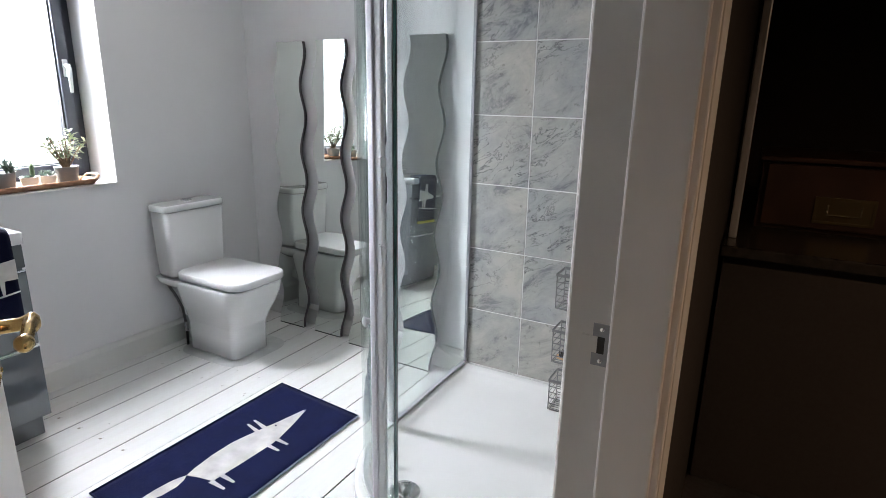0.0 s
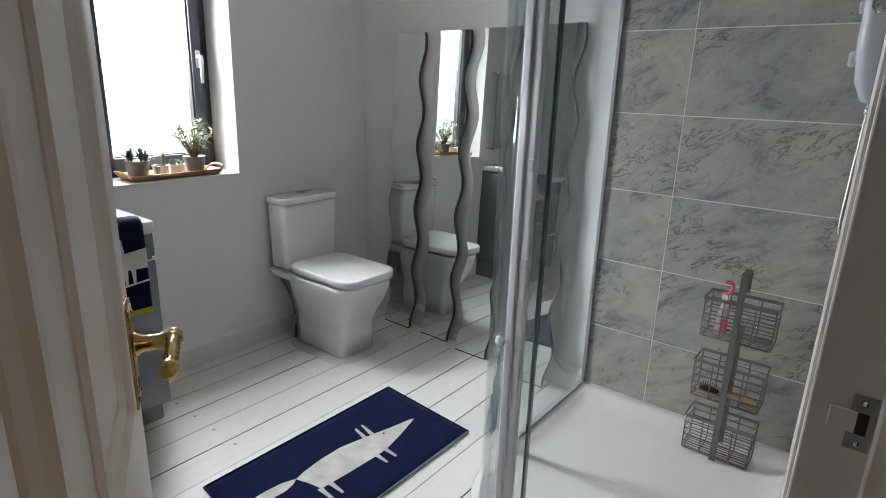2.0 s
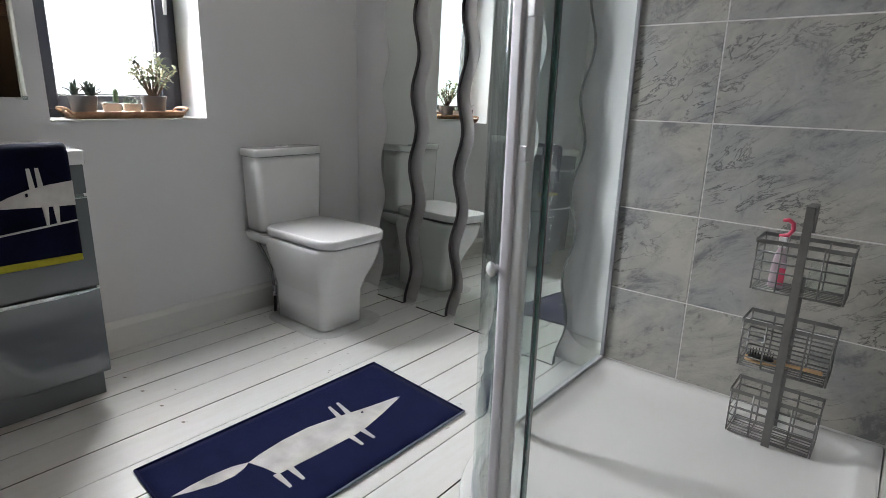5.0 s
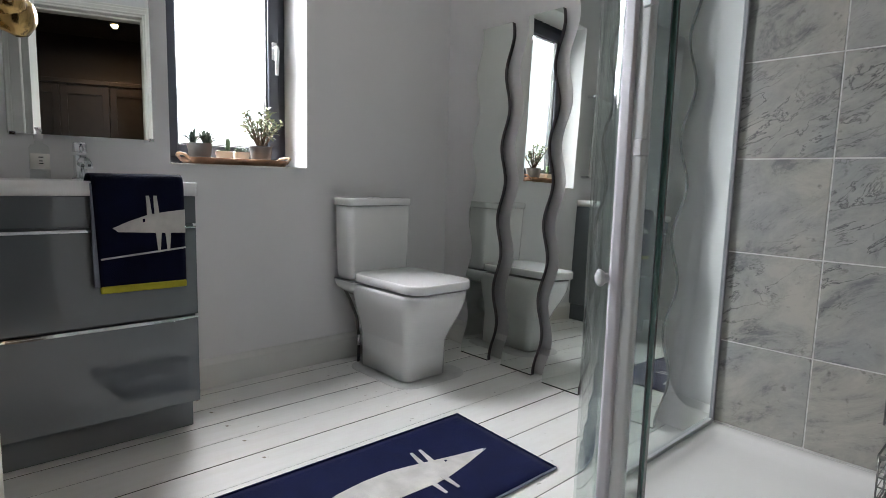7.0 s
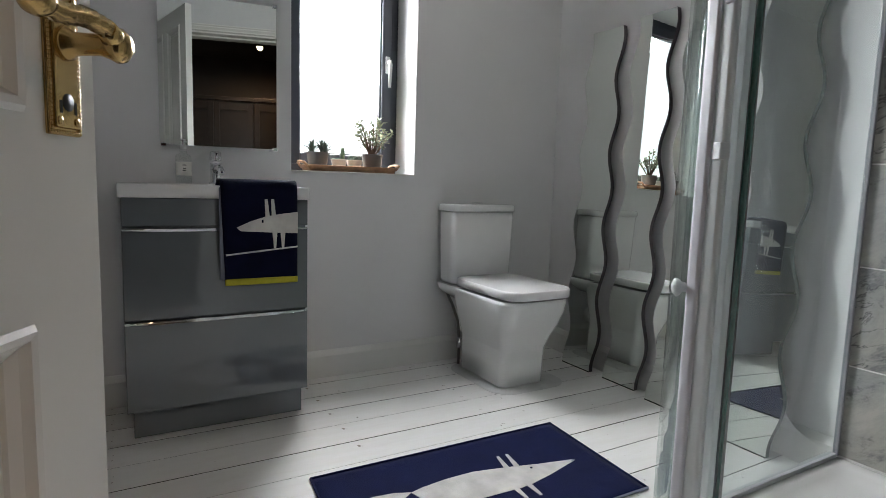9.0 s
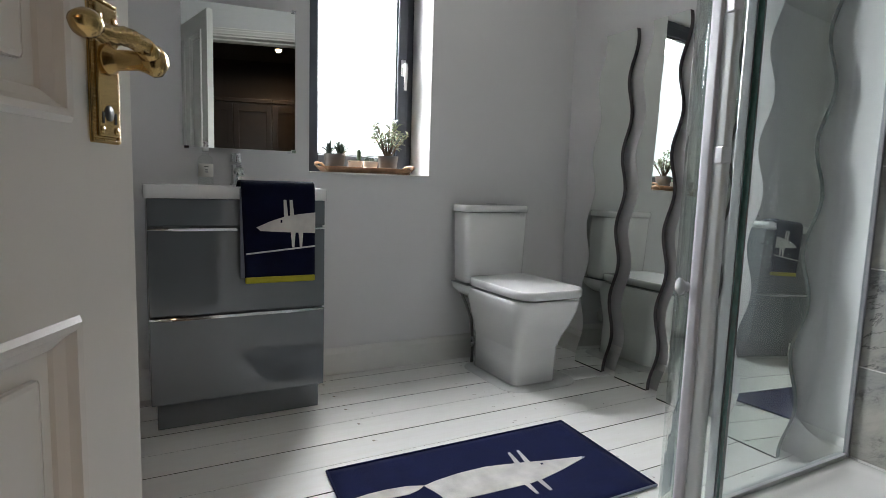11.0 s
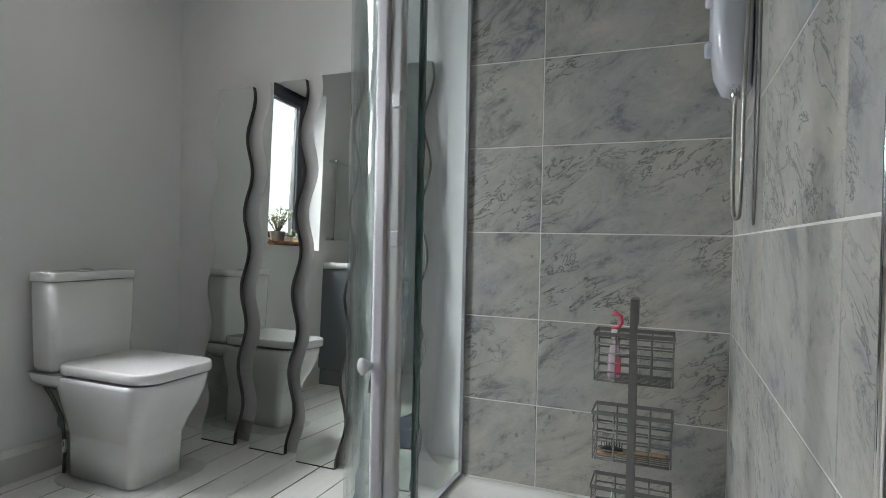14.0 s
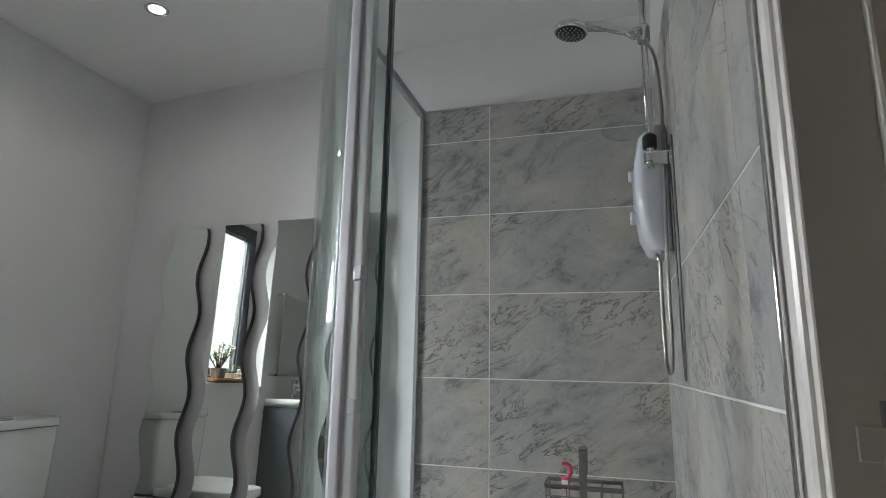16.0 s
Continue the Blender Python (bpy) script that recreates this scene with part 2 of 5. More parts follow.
POT_GREY = material("grey_glazed_pot", (0.15, 0.15, 0.15), 0.5, vary=0.05)
POT_WHITE = material("cream_glazed_pot", (0.66, 0.64, 0.60), 0.4, vary=0.04)
SOIL = material("potting_soil", (0.05, 0.035, 0.025), 0.95, vary=0.4, scale=120, bump=0.8)
LEAF = leaf_material("jade_leaf", (0.14, 0.17, 0.09), (0.34, 0.36, 0.22))
SUCCULENT = leaf_material("dusky_succulent_leaf", (0.06, 0.09, 0.07), (0.13, 0.16, 0.12))
STEM = material("brown_stem", (0.16, 0.10, 0.06), 0.8, vary=0.2, scale=60)
CACTUS = material("cactus_skin", (0.10, 0.14, 0.07), 0.7, vary=0.3, scale=150, bump=0.6)
BLACK = material("black_plastic", (0.015, 0.015, 0.016), 0.4)
PLASTIC = material("pale_lilac_shower_plastic", (0.60, 0.62, 0.68), 0.22, vary=0.01)
PINK = material("pink_plastic", (0.62, 0.07, 0.13), 0.35, vary=0.05)
PINK_CLEAR = material("translucent_pink_plastic", (0.52, 0.42, 0.47), 0.25, vary=0.05)
BRUSH_WOOD = material("pale_beech_brush", (0.50, 0.33, 0.18), 0.55, vary=0.15, scale=40)
BRISTLE = material("dark_bristles", (0.03, 0.025, 0.02), 0.8)
PIPE = material("white_waste_pipe", (0.72, 0.72, 0.71), 0.4)
LABEL = material("white_paper_label", (0.78, 0.76, 0.70), 0.7)
INK = material("dark_print", (0.05, 0.05, 0.05), 0.7)
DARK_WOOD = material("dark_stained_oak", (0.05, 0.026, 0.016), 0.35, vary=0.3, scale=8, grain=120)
# brown taken down to near black so the cupboards stay dim under the lamp
CUPBOARD_WOOD = material("dimmed_brown_oak", (0.018, 0.014, 0.012), 0.4, vary=0.3, scale=8, grain=120)
PROFILE = material("dull_aluminium_channel", (0.36, 0.37, 0.39), 0.45, 0.5, vary=0.05, scale=30)
# near-black base colours carry the dimness of the hall
DIM_HALL = material("dim_hall_surface", (0.035, 0.03, 0.028), 0.8, vary=0.05)
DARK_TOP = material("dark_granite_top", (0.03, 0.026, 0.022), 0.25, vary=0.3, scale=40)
DIM_HALL_FLOOR = material("dim_hall_carpet", (0.025, 0.025, 0.026), 0.95, vary=0.3, scale=60, bump=0.5)
OLD_BRASS = material("aged_brass_pull", (0.20, 0.16, 0.08), 0.4, 1.0, vary=0.1)
LAMP = bpy.data.materials.new("lit_lamp")
LAMP.use_nodes = True
LAMP.node_tree.nodes["Principled BSDF"].inputs["Emission Color"].default_value = (1.0, 0.93, 0.82, 1)
LAMP.node_tree.nodes["Principled BSDF"].inputs["Emission Strength"].default_value = 14.0
WARM_LAMP = LAMP.copy()
WARM_LAMP.name = "lit_warm_lamp"
WARM_LAMP.node_tree.nodes["Principled BSDF"].inputs["Emission Color"].default_value = (1.0, 0.55, 0.25, 1)
WARM_LAMP.node_tree.nodes["Principled BSDF"].inputs["Emission Strength"].default_value = 1.8


# ---- building tools ----
def bm_new():
    return bmesh.new()


def add_box(bm, a, b, bevel=0.0, seg=2):
    """A box between two corners, its edges rounded."""
    lo, hi = [min(p, q) for p, q in zip(a, b)], [max(p, q) for p, q in zip(a, b)]
    r = bmesh.ops.create_cube(bm, size=1.0)
    for v in r["verts"]:
        v.co = [lo[i] + (v.co[i] + 0.5) * (hi[i] - lo[i]) for i in range(3)]
    if bevel:
        edges = list({e for v in r["verts"] for e in v.link_edges})
        bmesh.ops.bevel(bm, geom=edges, offset=bevel, segments=seg, profile=0.5, affect="EDGES")
    return bm


def add_tube(bm, pts, radius, seg=8, closed=False, caps=True):
    """A round bar swept along points; radius may be one number or one for each point."""
    pts = [Vector(p) for p in pts]
    n = len(pts)
    radii = radius if isinstance(radius, (list, tuple)) else [radius] * n
    rings, side = [], None
    for i, p in enumerate(pts):
        a = pts[i - 1] if (i or closed) else p
        c = pts[(i + 1) % n] if (i < n - 1 or closed) else p
        ahead = (c - a).normalized()
        if side is None:
            side = ahead.orthogonal().normalized()
        side = (side - ahead * side.dot(ahead)).normalized()
        up = ahead.cross(side)
        rings.append([bm.verts.new(p + radii[i] * (math.cos(k * math.tau / seg) * side + math.sin(k * math.tau / seg) * up)) for k in range(seg)])
    for i in range(n if closed else n - 1):
        a, c = rings[i], rings[(i + 1) % n]
        for k in range(seg):
            bm.faces.new((a[k], a[(k + 1) % seg], c[(k + 1) % seg], c[k])).smooth = True
    if caps and not closed:
        bm.faces.new(rings[0][::-1])
        bm.faces.new(rings[-1])
    return bm


def add_loft(bm, rings, cap=True, smooth=True):
    """Skin over rings of points, all with the same count."""
    made = [[bm.verts.new(p) for p in r] for r in rings]
    n = len(made[0])
    for a, c in zip(made, made[1:]):
        for k in range(n):
            bm.faces.new((a[k], a[(k + 1) % n], c[(k + 1) % n], c[k])).smooth = smooth
    if cap:
        bm.faces.new(made[0][::-1])
        bm.faces.new(made[-1])
    return bm


def add_lathe(bm, profile, at=(0, 0, 0), seg=24, m=None):
    """A turned shape: profile of (radius, height) about z, placed at a point or by a matrix."""
    m = m or Matrix.Translation(at)
    rings = [[m @ Vector((max(r, 1e-4) * math.cos(k * math.tau / seg), max(r, 1e-4) * math.sin(k * math.tau / seg), z)) for k in range(seg)] for r, z in profile]
    return add_loft(bm, rings)


def add_prism(bm, outline, depth, m):
    """A flat outline (x, y) thickened by depth along its z, placed by a matrix."""
    low, high = [bm.verts.new(m @ Vector((x, y, 0))) for x, y in outline], [bm.verts.new(m @ Vector((x, y, depth))) for x, y in outline]
    n = len(outline)
    bm.faces.new(low[::-1])
    bm.faces.new(high)
    for k in range(n):
        bm.faces.new((low[k], low[(k + 1) % n], high[(k + 1) % n], high[k]))
    return bm


def rounded(cx, cy, w, d, r, seg=5):
    """A rectangle w by d about a centre with round corners, as (x, y) points."""
    r = min(r, w / 2 - 1e-4, d / 2 - 1e-4)
    pts = []
    for sx, sy, a0 in ((1, 1, 0), (-1, 1, 90), (-1, -1, 180), (1, -1, 270)):
        for k in range(seg + 1):
            a = radians(a0 + 90 * k / seg)
            pts.append((cx + sx * (w / 2 - r) + r * math.cos(a), cy + sy * (d / 2 - r) + r * math.sin(a)))
    return pts


def mesh_of(name, bm, mat, flip=True):
    bmesh.ops.recalc_face_normals(bm, faces=bm.faces[:])
    me = bpy.data.meshes.new(name)
    bm.to_mesh(me)
    bm.free()
    for m in mat if isinstance(mat, (list, tuple)) else (mat,):
        me.materials.append(m)
    return me


def part(name, bm, mat, parent, label=""):
    """One mesh object under a thing or a part."""
    ob = new(name, mesh_of(name, bm, mat))
    ob.parent = parent
    ob.matrix_parent_inverse = Matrix.Translation(parent.location).inverted()
    return tagged(ob, label)


def thing(name, label, category, at=(0, 0, 0), group="", kind=""):
    """An Empty at a thing's base; its parts are built in world places and hang under it."""
    ob = new(name)
    ob.empty_display_size, ob.location = 0.05, at
    return tagged(ob, label, category, group, kind)


def setting(name, bm, mat, label, category):
    return tagged(new(name, mesh_of(name, bm, mat)), label, category, kind="structure")


# ---- structure ----
H = 2.345                         # ceiling
X1, Y0, Y1 = 2.478, 0.35, 3.190   # door wall, side wall, back wall (plaster) where it meets the window wall
SKEW = 0.098                      # the back wall comes forward by this much a metre
TB = 3.01                         # face of the boxing behind the shower tiles
WY0, WY1, WZ0, WZ1 = 1.743, 2.326, 0.918, 2.01   # window opening
DY0, DY1, DZ = 0.660, 1.582, 1.985               # door opening
HALL = 2.652                      # hall face of the door wall
BOARD_W = 0.1485


def wall_with_hole(name, x0, x1, y0, y1, oy0, oy1, oz0, oz1, mat, label):
    """A wall across x with one opening through it."""
    bm = bm_new()
    add_box(bm, (x0, y0, 0), (x1, oy0, H))
    add_box(bm, (x0, oy1, 0), (x1, y1, H))
    add_box(bm, (x0, oy0, oz1), (x1, oy1, H))
    if oz0 > 0:
        add_box(bm, (x0, oy0, 0), (x1, oy1, oz0))
    return setting(name, bm, mat, label, "wall")


wall_with_hole("wall_west", -0.28, 0.0, Y0 - 0.1, Y1 + 0.1, WY0, WY1, WZ0, WZ1, WALL, "pale grey painted wall with a deep window opening")
bm = bm_new()
add_prism(bm, [(0.0, Y1), (1.62, Y1 - SKEW * 1.62), (HALL, Y1 - SKEW * 1.62), (HALL, Y1 + 0.1), (0.0, Y1 + 0.1)], H, Matrix.Identity(4))
setting("wall_north", bm, WALL, "pale grey painted wall behind leaning mirrors and shower", "wall")
bm = bm_new()
add_box(bm, (0.0, Y0 - 0.1, 0), (X1, Y0, H))
setting("wall_south", bm, WALL, "plain pale grey painted side wall", "wall")
wall_with_hole("wall_east", X1, HALL - 0.012, Y0 - 0.1, Y1 - SKEW * 1.62 - 0.001, DY0 - 0.03, DY1 + 0.03, 0.0, DZ + 0.03, WALL, "pale grey painted wall with the doorway")
bm = bm_new()
add_box(bm, (-0.28, Y0 - 0.1, H), (HALL, Y1 + 0.1, H + 0.12))
setting("ceiling", bm, CEILING, "plain white painted plaster ceiling with downlights", "ceiling")

# floor: sub-floor under separate painted boards that run along y
bm = bm_new()
add_box(bm, (-0.02, Y0 - 0.02, -0.06), (HALL - 0.04, Y1 + 0.02, -0.022))
floor = setting("floor", bm, GAP, "white-painted wooden floorboards with dark gaps", "floor")

# window
bm = bm_new()
add_box(bm, (-0.20, WY0, WZ0), (0.012, WY1, WZ0 + 0.006), 0.002)
setting("trim", bm, GLOSS, "white painted window sill board", "sill")
window = tagged(new("window_1"), "anthracite casement window with white sky outside", "window", kind="structure")
XW = -0.205


def bar_frame(name, y0, y1, z0, z1, x0, x1, w, mat, parent, label=""):
    bm = bm_new()
    add_box(bm, (x0, y0, z0), (x1, y0 + w, z1), 0.004)
    add_box(bm, (x0, y1 - w, z0), (x1, y1, z1), 0.004)
    add_box(bm, (x0, y0 + w, z0), (x1, y1 - w, z0 + w), 0.004)
    add_box(bm, (x0, y0 + w, z1 - w), (x1, y1 - w, z1), 0.004)
    return part(name, bm, mat, parent, label)


bar_frame("window_frame", WY0 + 0.001, WY1 - 0.001, WZ0 + 0.001, WZ1 - 0.001, XW - 0.06, XW, 0.045, ANTHRACITE, window, "anthracite outer frame")
bar_frame("sash", WY0 + 0.038, WY1 - 0.038, WZ0 + 0.038, WZ1 - 0.038, XW - 0.045, XW + 0.018, 0.052, ANTHRACITE, window, "anthracite opening sash")
bar_frame("glazing_seal", WY0 + 0.090, WY1 - 0.090, WZ0 + 0.090, WZ1 - 0.090, XW - 0.03, XW + 0.004, 0.006, RUBBER, window)
bm = bm_new()
add_box(bm, (XW - 0.022, WY0 + 0.092, WZ0 + 0.092), (XW - 0.016, WY1 - 0.092, WZ1 - 0.092))
pane = part("pane", bm, WINDOW_PANE, window, "clear glass pane")
pane.visible_shadow = False
# white espagnolette handle with a plate
bm = bm_new()
hy, hz = WY1 - 0.064, 1.44
add_box(bm, (XW + 0.018, hy - 0.012, hz - 0.03), (XW + 0.028, hy + 0.012, hz + 0.05), 0.004)
add_tube(bm, [(XW + 0.026, hy, hz + 0.02), (XW + 0.05, hy, hz + 0.02), (XW + 0.054, hy, hz + 0.005), (XW + 0.052, hy, hz - 0.05), (XW + 0.05, hy, hz - 0.1)], [0.011, 0.011, 0.011, 0.009, 0.007], 10)
part("window_handle", bm, SEAT, window, "white lever handle")

# bright overcast sky outside
bm = bm_new()
add_box(bm, (-5.0, -8, -3), (-4.9, 12, 9))
SKY = bpy.data.materials.new("white_sky")
SKY.use_nodes = True
SKY.node_tree.nodes["Principled BSDF"].inputs["Emission Color"].default_value = (1, 1, 1, 1)
SKY.node_tree.nodes["Principled BSDF"].inputs["Emission Strength"].default_value = 2.3
setting("backdrop", bm, SKY, "white overcast sky outside the window", "sky")

# skirting: one length a wall, with a chamfered top
def skirting(name, a, b, inward):
    """A board 120 high along a wall from a to b (x, y); inward points into the room."""
    a, b, inward = Vector((*a, 0)), Vector((*b, 0)), Vector((*inward, 0))
    bm = bm_new()
    prof = [(0.0, 0.0), (0.018, 0.0), (0.018, 0.098), (0.011, 0.112), (0.004, 0.122), (0.0, 0.122)]
    add_loft(bm, [[p + inward * d + Vector((0, 0, z)) for d, z in prof] for p in (a, b)], smooth=False)
    return setting(name, bm, SKIRT, "tall white painted skirting board", "skirting")


skirting("baseboard", (0.0, Y0 + 0.02), (0.0, Y1), (1, 0))
skirting("baseboard", (0.019, Y1 - SKEW * 0.019), (1.578, Y1 - SKEW * 1.578), (0, -1))
skirting("baseboard", (0.0, Y0), (X1, Y0), (0, 1))
skirting("baseboard", (X1, Y0 + 0.02), (X1, DY0 - 0.075), (-1, 0))

# door casing: lining with rebate and stop, and a moulded architrave on each face
def casing():
    top = tagged(new("trim"), "cream-white gloss door frame with moulded architrave", "door frame", kind="structure")
    bm = bm_new()
    for y0, y1 in ((DY0 - 0.03, DY0), (DY1, DY1 + 0.03)):
        add_box(bm, (X1 - 0.002, y0, 0), (HALL, y1, DZ + 0.03), 0.003)
    add_box(bm, (X1 - 0.002, DY0, DZ), (HALL, DY1, DZ + 0.03), 0.003)
    part("lining", bm, GLOSS, top)
    bm = bm_new()
    sx0 = X1 + 0.072
    add_box(bm, (sx0, DY1 - 0.014, 0), (HALL - 0.012, DY1, DZ), 0.004)
    add_box(bm, (sx0, DY0, 0), (HALL - 0.012, DY0 + 0.014, DZ), 0.004)
    add_box(bm, (sx0, DY0 + 0.014, DZ - 0.014), (HALL - 0.012, DY1 - 0.014, DZ), 0.004)
    part("door_stop", bm, GLOSS, top)
    prof = [(0.0, 0.0), (0.0, 0.014), (0.005, 0.021), (0.011, 0.021), (0.015, 0.016), (0.034, 0.014), (0.040, 0.008), (0.052, 0.007), (0.056, 0.0)]
    for face, sx, k in ((X1, -1, 0.45), (HALL - 0.012, 1, 1.0)):
        for y, sy in ((DY1 + 0.014, 1), (DY0 - 0.014, -1)):
            bm = bm_new()
            add_loft(bm, [[Vector((face + sx * d * k, y + sy * u, z + (u if z else 0))) for u, d in prof] for z in (0.0, DZ + 0.014)], smooth=False)
            part("architrave", bm, GLOSS, top)
        bm = bm_new()
        add_loft(bm, [[Vector((face + sx * d * k, y + (u if y > 1.2 else -u), DZ + 0.014 + u)) for u, d in prof] for y in (DY0 - 0.014, DY1 + 0.014)], smooth=False)
        part("architrave", bm, GLOSS, top)
    # worn strike plate let into the rebate
    sz, px = 0.958, X1 + 0.056
    bm = bm_new()
    add_box(bm, (px - 0.013, DY1 - 0.0025, sz - 0.038), (px + 0.014, DY1, sz + 0.038), 0.001)
    plate = part("strike_plate", bm, PROFILE, top, "worn satin metal strike plate")
    bm = bm_new()
    add_box(bm, (px - 0.004, DY1 - 0.0035, sz - 0.015), (px + 0.008, DY1 - 0.001, sz + 0.015))
    part("latch_hole", bm, BLACK, plate, "dark latch opening")
    bm = bm_new()
    add_box(bm, (px - 0.034, DY1 - 0.0040, sz - 0.015), (px - 0.0045, DY1 - 0.0002, sz + 0.015), 0.0012)
    part("lip", bm, GLOSS, plate, "paint-covered strike lip")
    for dz in (-0.029, 0.028):
        bm = bm_new()
        add_lathe(bm, [(0.0, 0.0), (0.0042, 0.0), (0.0038, 0.0012), (0.0, 0.0016)], seg=12, m=Matrix.Translation((px + 0.002, DY1 - 0.0025, sz + dz)) @ Matrix.Rotation(radians(90), 4, "X"))
        part("screw", bm, CHROME, plate)


casing()

# shower wall tiles: 600 x 300 on a grout bed, last tile rows cut at the top
TILE_T = 0.009


def grout_bed(name, a, b, parent_label):
    bm = bm_new()
    add_box(bm, a, b)
    return setting(name, bm, GROUT, parent_label, "tiled wall")


SX0, SYF, TZ = 1.586, 1.662, 2.028
bm = bm_new()
add_box(bm, (SX0, TB, 0), (X1, Y1 - SKEW * 1.62 - 0.001, TZ - 0.004))
setting("wall_boxing", bm, WALL, "pale grey boxed-out wall behind the shower tiles", "wall")
grout_n = grout_bed("wall_tiling_north", (SX0, TB, 0.03), (X1, TB - 0.0075, TZ - 0.002), "grey marble-effect porcelain wall tiles with pale grout")
grout_e = grout_bed("wall_tiling_east", (X1, SYF, 0.0), (X1 - 0.0075, TB - 0.0075, TZ - 0.002), "grey marble-effect porcelain wall tiles with pale grout")

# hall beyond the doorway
# its floor, walls and ceiling are coloured near black to look barely lit
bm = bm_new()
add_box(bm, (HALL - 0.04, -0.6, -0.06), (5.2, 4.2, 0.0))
setting("floor", bm, DIM_HALL_FLOOR, "carpeted hall floor with dimness in its near-black colour", "floor")
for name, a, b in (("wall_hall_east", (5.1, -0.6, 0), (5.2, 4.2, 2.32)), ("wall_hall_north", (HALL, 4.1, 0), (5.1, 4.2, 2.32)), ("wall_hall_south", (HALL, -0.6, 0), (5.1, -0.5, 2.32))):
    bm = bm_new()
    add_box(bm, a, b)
    setting(name, bm, DIM_HALL, "hall wall with dimness in its near-black colour", "wall")
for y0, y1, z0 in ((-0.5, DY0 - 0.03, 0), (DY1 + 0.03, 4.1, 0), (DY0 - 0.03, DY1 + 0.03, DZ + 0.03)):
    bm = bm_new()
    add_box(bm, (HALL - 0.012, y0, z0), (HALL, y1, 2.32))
    setting("wall_hall_west", bm, DIM_HALL, "hall wall beside the doorway with dimness in its near-black colour", "wall")
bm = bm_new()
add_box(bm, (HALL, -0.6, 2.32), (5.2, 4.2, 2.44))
setting("ceiling_hall", bm, DIM_HALL, "hall ceiling with dimness in its near-black colour", "ceiling")

# ---- things: shower ----
TRAY_X, TRAY_Y, ARC_R = 1.572, 1.868, 0.40
TRAY_H = 0.085
GLASS_R = ARC_R - 0.022
ARC_C = (TRAY_X + ARC_R, TRAY_Y + ARC_R)


def tray_outline(inset):
    """Quadrant outline, counter-clockwise, moved inwards."""
    x0, y0, x1, y1 = TRAY_X + inset, TRAY_Y + inset, X1 - TILE_T - inset - 0.001, TB - TILE_T - inset - 0.001
    r = ARC_R - inset
    pts = [(ARC_C[0] + r * math.cos(radians(a)), ARC_C[1] + r * math.sin(radians(a))) for a in range(180, 271, 6)]
    rc = 0.05 if inset > 0.03 else 0.002
    for cx, cy, a0 in ((x1 - rc, y0 + rc, -90), (x1 - rc, y1 - rc, 0), (x0 + rc, y1 - rc, 90)):
        pts += [(cx + rc * math.cos(radians(a0 + k * 15)), cy + rc * math.sin(radians(a0 + k * 15))) for k in range(7)]
    return pts


def shower_tray():
    top = thing("shower_tray", "low white acrylic offset quadrant shower tray", "shower tray", (2.05, 2.45, 0))
    bm = bm_new()
    rings = []
    for inset, z in ((0.0, 0.0), (0.0, TRAY_H - 0.009), (0.003, TRAY_H - 0.003), (0.010, TRAY_H), (0.046, TRAY_H), (0.056, TRAY_H - 0.002), (0.068, TRAY_H - 0.009), (0.085, TRAY_H - 0.016), (0.12, TRAY_H - 0.021), (0.18, TRAY_H - 0.0235), (0.30, TRAY_H - 0.025)):
        rings.append([(x, y, z) for x, y in tray_outline(inset)])
    add_loft(bm, rings)
    part("basin", bm, ACRYLIC, top)
    bm = bm_new()
    add_lathe(bm, [(0.0, 0.0), (0.054, 0.0), (0.056, 0.006), (0.05, 0.011), (0.02, 0.013), (0.0, 0.013)], (1.835, 2.06, 0.0600), 32)
    part("drain_cover", bm, CHROME, top, "round chrome waste cover")


shower_tray()


def arc_pts(r, a0, a1, n):
    return [(ARC_C[0] + r * math.cos(radians(a0 + (a1 - a0) * k / n)), ARC_C[1] + r * math.sin(radians(a0 + (a1 - a0) * k / n))) for k in range(n + 1)]


def add_sheet(bm, line, t, z0, z1):
    """Upright sheet of thickness t along a plan line."""
    n = len(line)
    out = []
    for i, (x, y) in enumerate(line):
        a, c = line[max(i - 1, 0)], line[min(i + 1, n - 1)]
        d = Vector((c[0] - a[0], c[1] - a[1])).normalized()
        out.append((x - d.y * t, y + d.x * t))
    ring = list(line) + out[::-1]
    add_loft(bm, [[(x, y, z) for x, y in ring] for z in (z0, z1)])
    return bm


